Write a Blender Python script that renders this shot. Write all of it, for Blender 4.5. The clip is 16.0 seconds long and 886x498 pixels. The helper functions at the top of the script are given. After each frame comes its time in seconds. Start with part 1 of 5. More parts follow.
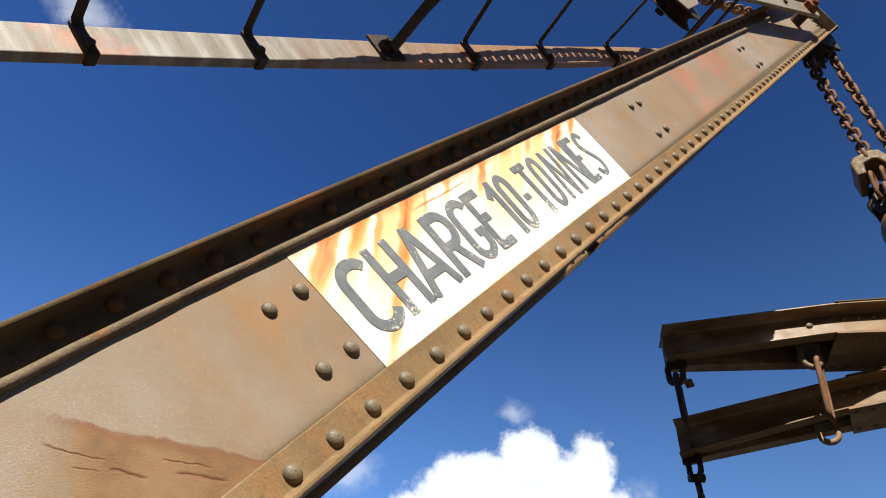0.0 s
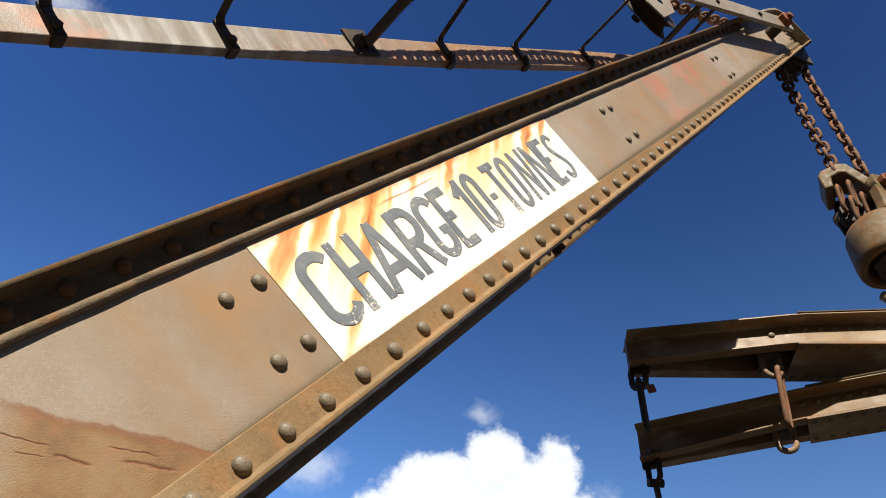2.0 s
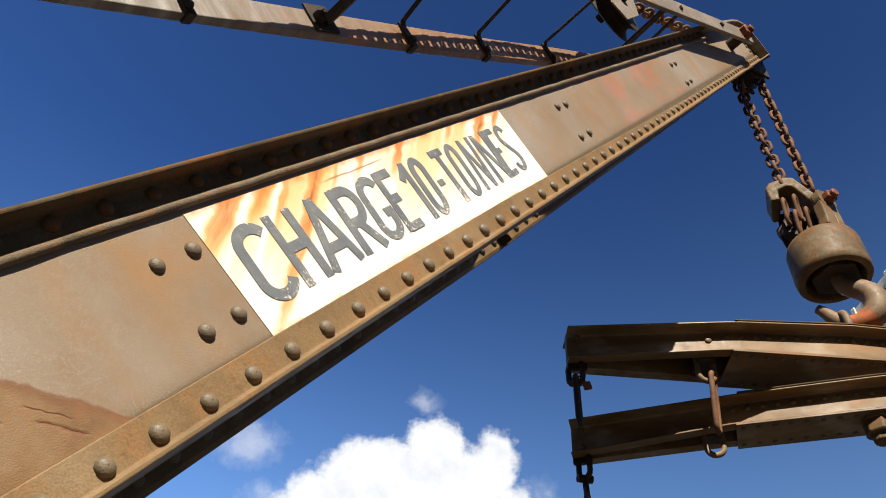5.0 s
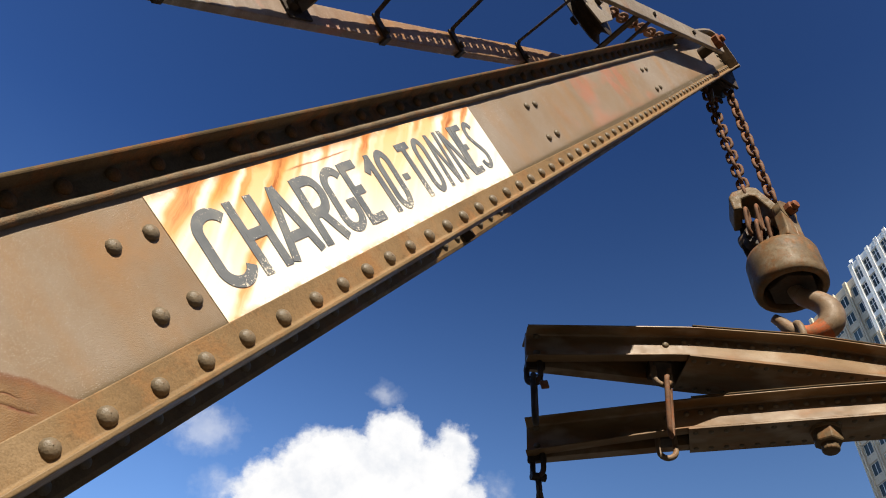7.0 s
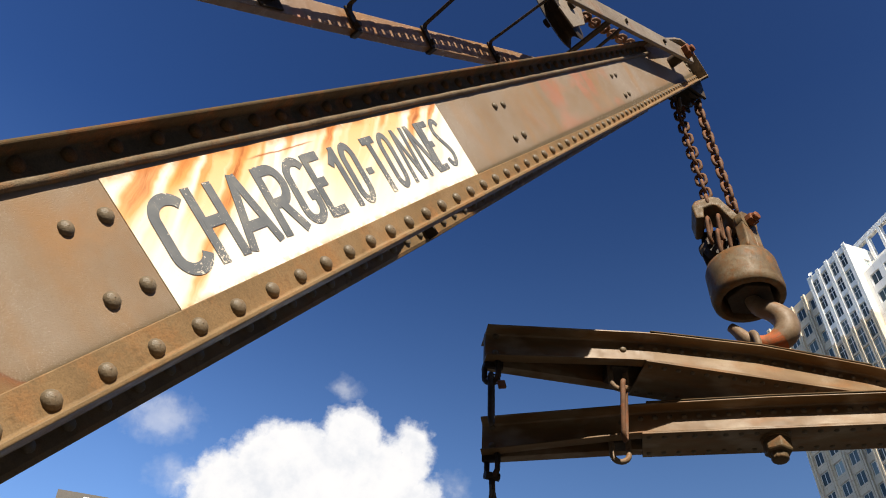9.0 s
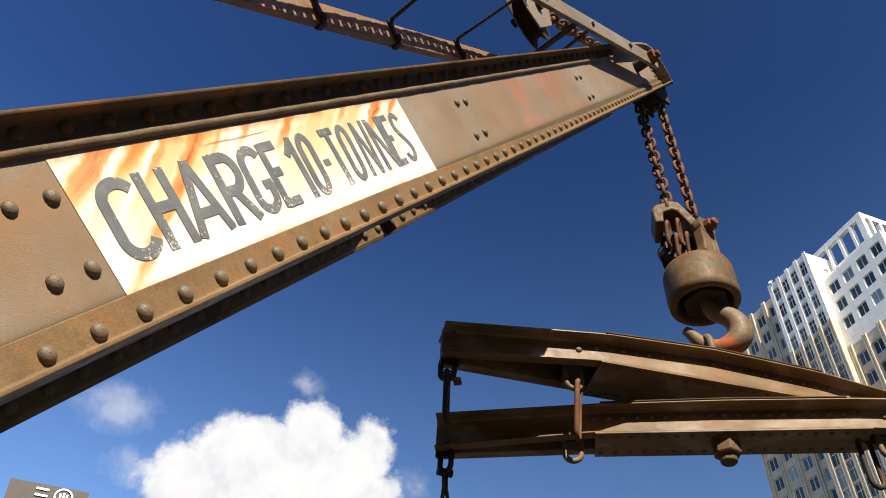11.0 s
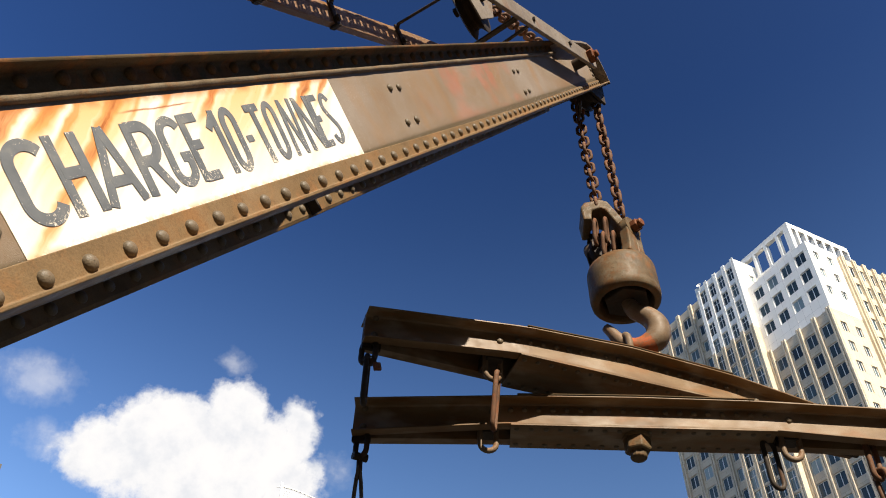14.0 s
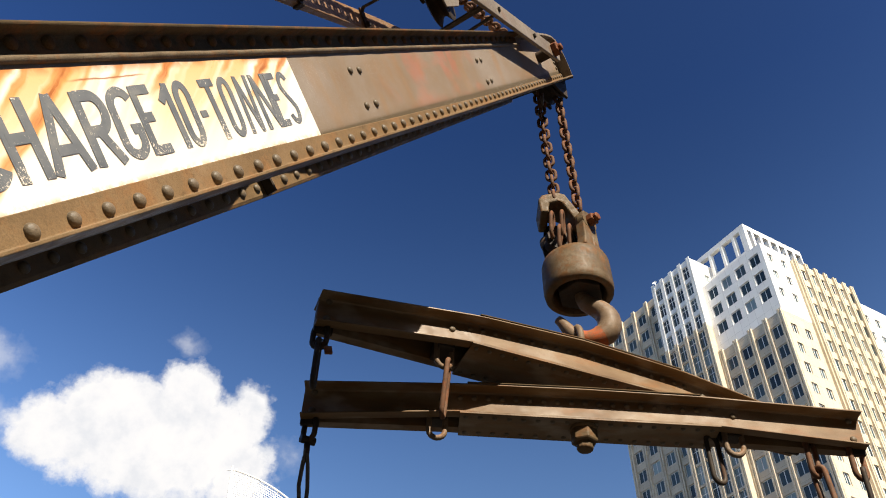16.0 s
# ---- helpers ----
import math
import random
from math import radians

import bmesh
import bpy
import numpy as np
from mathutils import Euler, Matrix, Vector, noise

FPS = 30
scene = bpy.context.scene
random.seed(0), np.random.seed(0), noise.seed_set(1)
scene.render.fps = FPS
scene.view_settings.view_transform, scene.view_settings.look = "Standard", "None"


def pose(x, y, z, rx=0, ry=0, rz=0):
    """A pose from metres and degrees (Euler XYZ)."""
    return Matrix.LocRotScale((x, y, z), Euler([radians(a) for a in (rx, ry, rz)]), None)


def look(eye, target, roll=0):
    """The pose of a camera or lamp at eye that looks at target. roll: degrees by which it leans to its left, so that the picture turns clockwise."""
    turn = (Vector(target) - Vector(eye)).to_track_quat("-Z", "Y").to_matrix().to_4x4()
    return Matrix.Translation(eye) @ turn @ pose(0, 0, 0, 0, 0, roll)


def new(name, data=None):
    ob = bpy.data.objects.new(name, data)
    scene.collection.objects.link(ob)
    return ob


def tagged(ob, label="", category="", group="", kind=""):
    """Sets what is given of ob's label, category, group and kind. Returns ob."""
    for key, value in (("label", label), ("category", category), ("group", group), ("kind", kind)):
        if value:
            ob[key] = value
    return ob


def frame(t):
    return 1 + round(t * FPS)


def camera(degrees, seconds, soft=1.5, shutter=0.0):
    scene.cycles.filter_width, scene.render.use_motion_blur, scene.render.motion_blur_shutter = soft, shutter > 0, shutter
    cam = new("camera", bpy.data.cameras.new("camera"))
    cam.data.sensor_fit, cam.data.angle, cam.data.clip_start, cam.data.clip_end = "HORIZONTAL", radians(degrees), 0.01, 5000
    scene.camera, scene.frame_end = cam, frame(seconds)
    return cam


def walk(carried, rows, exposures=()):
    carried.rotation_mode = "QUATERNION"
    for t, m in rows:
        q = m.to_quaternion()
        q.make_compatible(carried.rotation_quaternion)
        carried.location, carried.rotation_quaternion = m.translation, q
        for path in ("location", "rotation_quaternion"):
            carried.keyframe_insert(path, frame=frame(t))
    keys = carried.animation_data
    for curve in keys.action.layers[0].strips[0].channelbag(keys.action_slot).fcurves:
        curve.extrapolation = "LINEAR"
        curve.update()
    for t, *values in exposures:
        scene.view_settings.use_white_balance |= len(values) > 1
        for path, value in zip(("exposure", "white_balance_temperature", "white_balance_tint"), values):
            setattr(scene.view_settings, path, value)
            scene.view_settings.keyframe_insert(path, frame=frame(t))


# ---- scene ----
cam = camera(51.9, 16.0, soft=1.0)
PATH = [
    (0, (-0.935, -1.289, 1.847), (-0.141, -0.141, 3.28), -2.8),
    (0.5, (-0.929, -1.294, 1.846), (-0.125, -0.153, 3.279), -2.8),
    (1, (-0.923, -1.296, 1.845), (-0.107, -0.164, 3.278), -2.7),
    (1.5, (-0.916, -1.297, 1.845), (-0.088, -0.173, 3.277), -2.6),
    (2, (-0.909, -1.297, 1.845), (-0.067, -0.181, 3.275), -2.5),
    (2.5, (-0.904, -1.297, 1.844), (-0.049, -0.188, 3.273), -2.3),
    (3, (-0.898, -1.3, 1.845), (-0.026, -0.199, 3.269), -2.1),
    (3.5, (-0.893, -1.303, 1.843), (-0.008, -0.209, 3.264), -1.9),
    (4, (-0.887, -1.305, 1.843), (0.014, -0.218, 3.26), -1.7),
    (6.5, (-0.871, -1.318, 1.839), (0.107, -0.278, 3.24), -0.9),
    (7, (-0.87, -1.322, 1.839), (0.123, -0.293, 3.238), -0.8),
    (7.5, (-0.868, -1.322, 1.84), (0.14, -0.306, 3.237), -0.7),
    (8, (-0.865, -1.326, 1.84), (0.157, -0.321, 3.236), -0.5),
    (8.5, (-0.861, -1.327, 1.84), (0.174, -0.335, 3.235), -0.5),
    (9, (-0.856, -1.33, 1.84), (0.192, -0.351, 3.234), -0.5),
    (11.5, (-0.826, -1.362, 1.829), (0.289, -0.449, 3.216), -0.9),
    (12, (-0.821, -1.37, 1.829), (0.31, -0.472, 3.212), -1.0),
    (12.5, (-0.816, -1.375, 1.828), (0.332, -0.493, 3.209), -1.1),
    (13, (-0.809, -1.379, 1.827), (0.356, -0.516, 3.204), -1.2),
    (13.5, (-0.805, -1.385, 1.827), (0.377, -0.538, 3.2), -1.3),
    (14, (-0.801, -1.391, 1.825), (0.399, -0.562, 3.193), -1.3),
    (14.5, (-0.796, -1.397, 1.824), (0.42, -0.584, 3.188), -1.3),
    (15, (-0.791, -1.401, 1.823), (0.442, -0.604, 3.182), -1.4),
    (15.5, (-0.785, -1.402, 1.821), (0.462, -0.621, 3.176), -1.4),
    (16, (-0.781, -1.406, 1.817), (0.481, -0.64, 3.166), -1.4),
]
walk(cam, [(t, look(eye, target, roll)) for t, eye, target, roll in PATH], [(0, 1.26, 6250, 7.5), (3.5, 1.17, 6400, 8.5), (8.5, 1.05, 6650, 10.5), (16, 1.04, 6700, 11)])

# ---- world, sun ----
SUN = Vector((-0.37, -0.622, 0.69)).normalized()
world = bpy.data.worlds.new("sky")
scene.world = world
world.use_nodes = True
wn = world.node_tree.nodes
wl = world.node_tree.links
sky = wn.new("ShaderNodeTexSky")
sky.sky_type = "NISHITA"
sky.sun_disc = False
sky.sun_elevation = math.asin(SUN.z)
sky.sun_rotation = math.atan2(SUN.x, SUN.y)
sky.altitude, sky.air_density, sky.dust_density, sky.ozone_density = 0, 1.0, 1.2, 3.5
deep = wn.new("ShaderNodeHueSaturation")
wl.new(sky.outputs["Color"], deep.inputs["Color"])
# the haze that pales the sky towards the horizon, alike all round
up = wn.new("ShaderNodeSeparateXYZ")
wl.new(wn.new("ShaderNodeTexCoord").outputs["Generated"], up.inputs[0])
for socket, low_value, high_value in (("Hue", 0.503, 0.514), ("Saturation", 1.13, 1.28)):
    pure = wn.new("ShaderNodeMapRange")
    for key, value in (("From Min", 0.44), ("From Max", 0.76), ("To Min", low_value), ("To Max", high_value)):
        pure.inputs[key].default_value = value
    wl.new(up.outputs["Z"], pure.inputs["Value"])
    wl.new(pure.outputs["Result"], deep.inputs[socket])
haze = wn.new("ShaderNodeValToRGB")
haze.color_ramp.interpolation = "B_SPLINE"
el = haze.color_ramp.elements
el[0].position, el[1].position = 0.30, 0.95
el.new(0.5), el.new(0.66), el.new(0.78)
for e, v in zip(el, (0.80, 0.66, 0.425, 0.372, 0.375)):
    e.color = (v, v, v, 1)
wl.new(up.outputs["Z"], haze.inputs["Fac"])
pale = wn.new("ShaderNodeMix")
pale.data_type, pale.blend_type = "RGBA", "MULTIPLY"
pale.inputs[0].default_value = 1.0
wl.new(deep.outputs["Color"], pale.inputs[6])
# paler to either side of the darkest part of the sky
side = wn.new("ShaderNodeVectorMath")
side.operation = "DOT_PRODUCT"
side.inputs[1].default_value = (-0.375, 0.927, 0)
wl.new(up.inputs[0].links[0].from_socket, side.inputs[0])
near_side = wn.new("ShaderNodeClamp")
near_side.inputs["Min"].default_value, near_side.inputs["Max"].default_value = -0.6, 0.6
wl.new(side.outputs["Value"], near_side.inputs["Value"])
slope = wn.new("ShaderNodeMath")
slope.operation = "ADD"
slope.inputs[1].default_value = 0.13
wl.new(near_side.outputs[0], slope.inputs[0])
lift = wn.new("ShaderNodeMath")
lift.operation = "MULTIPLY_ADD"
wl.new(near_side.outputs[0], lift.inputs[0])
wl.new(slope.outputs[0], lift.inputs[1])
lift.inputs[2].default_value = 0.60
both = wn.new("ShaderNodeMath")
both.operation = "MULTIPLY"
wl.new(haze.outputs["Color"], both.inputs[0])
wl.new(lift.outputs[0], both.inputs[1])
gain = wn.new("ShaderNodeMath")
gain.operation = "MULTIPLY"
gain.inputs[1].default_value = 1.52
wl.new(both.outputs[0], gain.inputs[0])
wl.new(gain.outputs[0], pale.inputs[7])
wl.new(pale.outputs[2], wn["Background"].inputs["Color"])
wn["Background"].inputs["Strength"].default_value = 0.110
sun_data = bpy.data.lights.new("sun", "SUN")
sun_data.energy, sun_data.angle, sun_data.color = 5.0, radians(0.53), (1.0, 0.915, 0.77)
sun = new("sun", sun_data)
sun.matrix_world = look(SUN * 60, (0, 0, 0))


# ---- materials ----
class Nodes:
    """Short hand for building a node material."""

    def __init__(self, name, rough=0.6, metal=0.0):
        self.mat = bpy.data.materials.new(name)
        self.mat.use_nodes = True
        self.n, self.l = self.mat.node_tree.nodes, self.mat.node_tree.links
        self.bsdf = self.n["Principled BSDF"]
        self.bsdf.inputs["Roughness"].default_value = rough
        self.bsdf.inputs["Metallic"].default_value = metal
        self.bsdf.inputs["Specular IOR Level"].default_value = 0.3
        self.co = self.n.new("ShaderNodeTexCoord").outputs["Object"]

    def plug(self, a, b):
        if hasattr(a, "links"):
            self.l.new(a, b)
        else:
            b.default_value = a

    def stretch(self, scale, move=(0, 0, 0)):
        m = self.n.new("ShaderNodeMapping")
        m.inputs["Scale"].default_value, m.inputs["Location"].default_value = scale, move
        self.l.new(self.co, m.inputs["Vector"])
        return m.outputs["Vector"]

    def noise(self, scale, detail=5, rough=0.6, co=None, distort=0.0):
        t = self.n.new("ShaderNodeTexNoise")
        for key, value in (("Scale", scale), ("Detail", detail), ("Roughness", rough), ("Distortion", distort)):
            t.inputs[key].default_value = value
        self.l.new(co or self.co, t.inputs["Vector"])
        return t.outputs["Fac"]

    def ramp(self, fac, stops):
        r = self.n.new("ShaderNodeValToRGB")
        e = r.color_ramp.elements
        while len(e) < len(stops):
            e.new(0.5)
        for el, (p, c) in zip(e, stops):
            el.position = p
            el.color = (c, c, c, 1) if isinstance(c, (int, float)) else (*c, 1)
        self.l.new(fac, r.inputs["Fac"])
        return r.outputs["Color"]

    def mix(self, fac, a, b):
        m = self.n.new("ShaderNodeMix")
        m.data_type = "RGBA"
        for v, k in ((fac, 0), (a, 6), (b, 7)):
            if isinstance(v, tuple):
                m.inputs[k].default_value = (*v, 1)
            else:
                self.plug(v, m.inputs[k])
        return m.outputs[2]

    def math(self, op, a, b=0.0):
        m = self.n.new("ShaderNodeMath")
        m.operation = op
        self.plug(a, m.inputs[0])
        self.plug(b, m.inputs[1])
        return m.outputs[0]

    def axes(self, co=None):
        s = self.n.new("ShaderNodeSeparateXYZ")
        self.l.new(co or self.co, s.inputs[0])
        return s.outputs

    def base(self, c):
        self.plug((*c, 1) if isinstance(c, tuple) else c, self.bsdf.inputs["Base Color"])

    def rough(self, c):
        self.plug(c, self.bsdf.inputs["Roughness"])

    def bump(self, h, strength=0.3, dist=0.004):
        b = self.n.new("ShaderNodeBump")
        b.inputs["Strength"].default_value, b.inputs["Distance"].default_value = strength, dist
        self.l.new(h, b.inputs["Height"])
        self.l.new(b.outputs["Normal"], self.bsdf.inputs["Normal"])


def weathered(name, low, mid, high, rust=(0.16, 0.055, 0.02), rust_at=0.62, rough=0.55, fine=260.0, broad=3.0, bump=0.35, gloss=0.2):
    """Old paint over steel: two scales of colour, rust patches, a grainy skin."""
    k = Nodes(name, rough)
    k.bsdf.inputs["Specular IOR Level"].default_value = gloss
    big, small = k.noise(broad, 6, 0.65), k.noise(fine, 3, 0.6)
    c = k.ramp(big, [(0.3, low), (0.5, mid), (0.72, high)])
    c = k.mix(k.ramp(k.noise(broad * 2.3, 8, 0.7), [(rust_at - 0.06, 0.0), (rust_at + 0.08, 0.85)]), c, rust)
    c = k.mix(k.ramp(small, [(0.3, 0.35), (0.6, 0.0)]), c, tuple(v * 0.55 for v in low))
    c = k.mix(k.ramp(k.noise(broad * 9, 6, 0.7), [(0.56, 0.0), (0.72, 0.55)]), c, tuple(v * 0.5 for v in low))
    k.base(c)
    k.rough(k.ramp(k.noise(broad * 5, 5, 0.6), [(0.3, rough - 0.15), (0.7, rough + 0.2)]))
    k.bump(k.math("ADD", small, k.math("MULTIPLY", k.noise(35, 5, 0.6), 0.8)), bump, 0.003)
    return k.mat


def web_paint():
    """The sunlit web: greyed tan paint with a sandy skin, ochre clouding, faded red near the head, a flaked rust patch with cracks by the foot."""
    k = Nodes("web_paint", 0.45)
    k.bsdf.inputs["Specular IOR Level"].default_value = 0.2
    x, _, z = k.axes()[:3]
    grain = k.noise(380, 1, 0.5)
    run = k.noise(6, 5, 0.6, k.stretch((1.0, 1.0, 0.3)))
    c = k.ramp(k.noise(2.4, 6, 0.6), [(0.3, (0.178, 0.106, 0.054)), (0.45, (0.19, 0.139, 0.094)), (0.58, (0.209, 0.165, 0.126)), (0.72, (0.232, 0.19, 0.152))])
    c = k.mix(k.ramp(run, [(0.5, 0.0), (0.72, 0.5)]), c, (0.24, 0.128, 0.05))
    c = k.mix(k.math("MULTIPLY", k.ramp(k.noise(3.4, 3, 0.5, k.stretch((0.9, 1, 1.6), (0.3, 0, 0.4))), [(0.52, 0.0), (0.64, 0.42)]),
                     k.ramp(k.math("MULTIPLY", x, 0.2), [(0.38, 0.0), (0.46, 1.0), (0.66, 1.0), (0.74, 0.0)])), c, (0.33, 0.12, 0.07))
    # three faded red brush marks
    for u_mid, w in ((2.42, 0.075), (2.85, 0.06), (2.98, 0.04)):
        slant = k.math("ADD", x, k.math("MULTIPLY", k.math("SUBTRACT", k.noise(7, 5, 0.65), 0.5), 0.36))
        one = k.math("MULTIPLY", k.ramp(k.math("ABSOLUTE", k.math("SUBTRACT", slant, u_mid)), [(w * 0.3, 0.45), (w * 1.3, 0.0)]), k.ramp(z, [(0.13, 0.0), (0.20, 1.0), (0.29, 1.0), (0.36, 0.0)]))
        c = k.mix(one, c, (0.34, 0.10, 0.058))
    # rust that has spread round the loose rivets
    for ru, rv in ((-0.303, 0.281), (-0.404, 0.272)):
        dist = k.math("SQRT", k.math("ADD", k.math("POWER", k.math("SUBTRACT", x, ru), 2.0), k.math("POWER", k.math("SUBTRACT", z, rv), 2.0)))
        c = k.mix(k.math("MULTIPLY", k.ramp(dist, [(0.018, 0.65), (0.085, 0.0)]), k.ramp(k.noise(20, 4, 0.6), [(0.35, 0.4), (0.6, 1.0)])), c, (0.24, 0.125, 0.05))
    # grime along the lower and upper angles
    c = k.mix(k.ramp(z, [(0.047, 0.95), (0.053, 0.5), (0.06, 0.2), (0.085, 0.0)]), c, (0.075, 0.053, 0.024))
    # across and along the flaked patch
    across = k.math("ADD", k.math("MULTIPLY", x, -1.04), k.math("MULTIPLY", z, -1.0))
    across = k.math("ADD", across, k.math("MULTIPLY", k.math("SUBTRACT", k.noise(8, 3, 0.5), 0.5), 0.06))
    across = k.math("ADD", across, k.math("MULTIPLY", k.math("SUBTRACT", k.noise(45, 3, 0.6), 0.5), 0.012))
    along = k.math("SUBTRACT", z, x)
    inside = k.ramp(k.math("SUBTRACT", along, 0.5), [(0.62, 1.0), (0.74, 0.0)])
    patch = k.math("MULTIPLY", k.ramp(across, [(0.622, 0.0), (0.632, 1.0)]), inside)
    rusty = k.ramp(k.noise(9, 6, 0.62), [(0.3, (0.11, 0.055, 0.023)), (0.46, (0.155, 0.084, 0.034)), (0.6, (0.18, 0.11, 0.052)), (0.74, (0.165, 0.122, 0.08))])
    c = k.mix(k.math("MULTIPLY", patch, 0.95), c, rusty)
    rim = k.math("MULTIPLY", k.ramp(across, [(0.618, 0.0), (0.626, 1.0), (0.631, 0.7), (0.65, 0.0)]), inside)
    c = k.mix(k.math("MULTIPLY", rim, k.ramp(along, [(0.68, 1.0), (1.0, 0.8)])), c, (0.12, 0.045, 0.017))
    c = k.mix(k.math("MULTIPLY", k.math("MULTIPLY", patch, k.ramp(k.noise(26, 4, 0.6, k.stretch((1, 1, 1))), [(0.5, 0.0), (0.62, 0.5)])), k.ramp(across, [(0.64, 1.0), (0.74, 0.2)])), c, (0.19, 0.084, 0.033))
    crack = None
    for at, s0, s1, w in ((0.698, 1.066, 1.21, 0.0022), (0.723, 0.975, 1.064, 0.0035), (0.700, 0.784, 0.92, 0.003), (0.672, 0.83, 0.95, 0.0015), (0.735, 1.08, 1.14, 0.002)):
        line = k.ramp(k.math("ABSOLUTE", k.math("SUBTRACT", across, at)), [(w * 0.5, 1.0), (w * 1.6, 0.0)])
        half = (s1 - s0) / 2
        span = k.ramp(k.math("ABSOLUTE", k.math("SUBTRACT", along, s0 + half)), [(half * 0.7, 1.0), (half, 0.0)])
        one = k.math("MULTIPLY", line, span)
        crack = one if crack is None else k.math("MAXIMUM", crack, one)
    c = k.mix(k.math("MULTIPLY", crack, k.ramp(k.noise(60, 3, 0.6), [(0.35, 0.5), (0.6, 1.0)])), c, (0.10, 0.028, 0.013))
    c = k.mix(k.ramp(grain, [(0.30, 0.35), (0.46, 0.0)]), c, (0.13, 0.09, 0.058))
    # glints of the sandy skin, painted as pale specks outside the patch
    c = k.mix(k.math("MULTIPLY", k.ramp(k.noise(520, 0, 0.4), [(0.73, 0.0), (0.77, 1.0)]), k.math("MULTIPLY", k.math("SUBTRACT", 1.0, patch), k.ramp(k.noise(3.2, 3, 0.6), [(0.42, 0.12), (0.6, 0.9)]))), c, (0.62, 0.58, 0.52))
    k.base(c)
    k.rough(k.ramp(k.noise(520, 0, 0.5), [(0.35, 0.7), (0.68, 0.55), (0.78, 0.25)]))
    k.bump(k.math("ADD", grain, k.math("SUBTRACT", k.math("MULTIPLY", patch, k.math("MULTIPLY", k.noise(22, 4, 0.6), 0.9)), k.math("MULTIPLY", crack, 2.5))), 0.34, 0.0026)
    return k.mat


def sign_paint():
    """White paint with dark orange rust runs from its upper edge and flaked hairlines."""
    k = Nodes("sign_white", 0.4)
    x, _, z = k.axes()[:3]
    # across the runs, which follow the fall of water, and down from the upper edge
    wob = k.math("MULTIPLY", k.math("SUBTRACT", k.noise(7, 3, 0.55), 0.5), 0.10)
    across = k.math("ADD", k.math("ADD", x, k.math("MULTIPLY", z, -1.5)), wob)
    down = k.math("SUBTRACT", k.math("SUBTRACT", 0.362, k.math("MULTIPLY", x, 0.0166)), z)
    co = k.n.new("ShaderNodeCombineXYZ")
    k.l.new(k.math("MULTIPLY", across, 7.0), co.inputs[0])
    k.l.new(k.math("MULTIPLY", z, 1.6), co.inputs[2])
    soft = k.noise(1.0, 3, 0.55, co.outputs[0], 0.3)
    thread = k.noise(5.0, 4, 0.6, co.outputs[0], 0.2)
    high = k.ramp(down, [(0.0, 1.0), (0.13, 0.75), (0.24, 0.35), (0.31, 0.15)])
    pale = k.math("MULTIPLY", k.ramp(soft, [(0.38, 0.0), (0.62, 1.0)]), high)
    c = k.mix(k.math("MULTIPLY", pale, 0.9), (0.80, 0.765, 0.68), (0.66, 0.36, 0.11))
    core = None
    for at, wide, reach, much in ((-0.66, 0.065, 0.16, 0.9), (-0.525, 0.045, 0.10, 0.75), (-0.44, 0.026, 0.17, 0.6), (-0.32, 0.036, 0.40, 1.0), (-0.23, 0.02, 0.12, 0.5), (-0.12, 0.026, 0.09, 0.55), (0.088, 0.034, 0.12, 0.95),
                                  (0.39, 0.024, 0.08, 0.6), (0.615, 0.04, 0.17, 0.95), (0.745, 0.035, 0.11, 0.8)):
        off = k.math("ABSOLUTE", k.math("SUBTRACT", across, at))
        one = k.math("MULTIPLY", k.ramp(off, [(wide * 0.25, much), (wide, 0.0)]), k.ramp(down, [(reach * 0.35, 1.0), (reach, 0.0)]))
        core = one if core is None else k.math("MAXIMUM", core, one)
    halo = k.math("MULTIPLY", core, k.ramp(thread, [(0.3, 0.75), (0.6, 1.0)]))
    c = k.mix(k.ramp(halo, [(0.0, 0.0), (0.45, 0.85)]), c, (0.62, 0.27, 0.065))
    c = k.mix(k.math("MULTIPLY", k.ramp(halo, [(0.4, 0.0), (0.95, 0.95)]), k.ramp(thread, [(0.36, 0.25), (0.58, 1.0)])), c, k.ramp(k.noise(16, 5, 0.6), [(0.35, (0.25, 0.066, 0.014)), (0.65, (0.43, 0.14, 0.03))]))
    # rust that creeps in from the upper edge and lies along the lower one
    c = k.mix(k.math("MULTIPLY", k.ramp(down, [(0.006, 0.85), (0.03, 0.0)]), k.ramp(k.noise(11, 5, 0.7), [(0.36, 0.0), (0.56, 1.0)])), c, (0.40, 0.14, 0.033))
    c = k.mix(k.math("MULTIPLY", k.ramp(z, [(0.046, 0.7), (0.062, 0.0)]), k.ramp(k.noise(30, 5, 0.7), [(0.42, 0.0), (0.58, 1.0)])), c, (0.34, 0.17, 0.06))
    c = k.mix(k.ramp(k.noise(60, 5, 0.7), [(0.66, 0.0), (0.74, 0.6)]), c, (0.45, 0.22, 0.08))
    line = k.math("ABSOLUTE", k.math("SUBTRACT", k.math("ADD", z, k.math("MULTIPLY", k.math("SUBTRACT", k.noise(14, 3, 0.6), 0.5), 0.012)), 0.315))
    hair = k.math("MULTIPLY", k.ramp(line, [(0.0008, 1.0), (0.0022, 0.0)]), k.ramp(k.math("ABSOLUTE", k.math("SUBTRACT", x, 0.33)), [(0.1, 1.0), (0.16, 0.0)]))
    c = k.mix(hair, c, (0.28, 0.10, 0.03))
    k.base(c)
    k.bump(k.noise(200, 3, 0.6), 0.15, 0.002)
    return k.mat


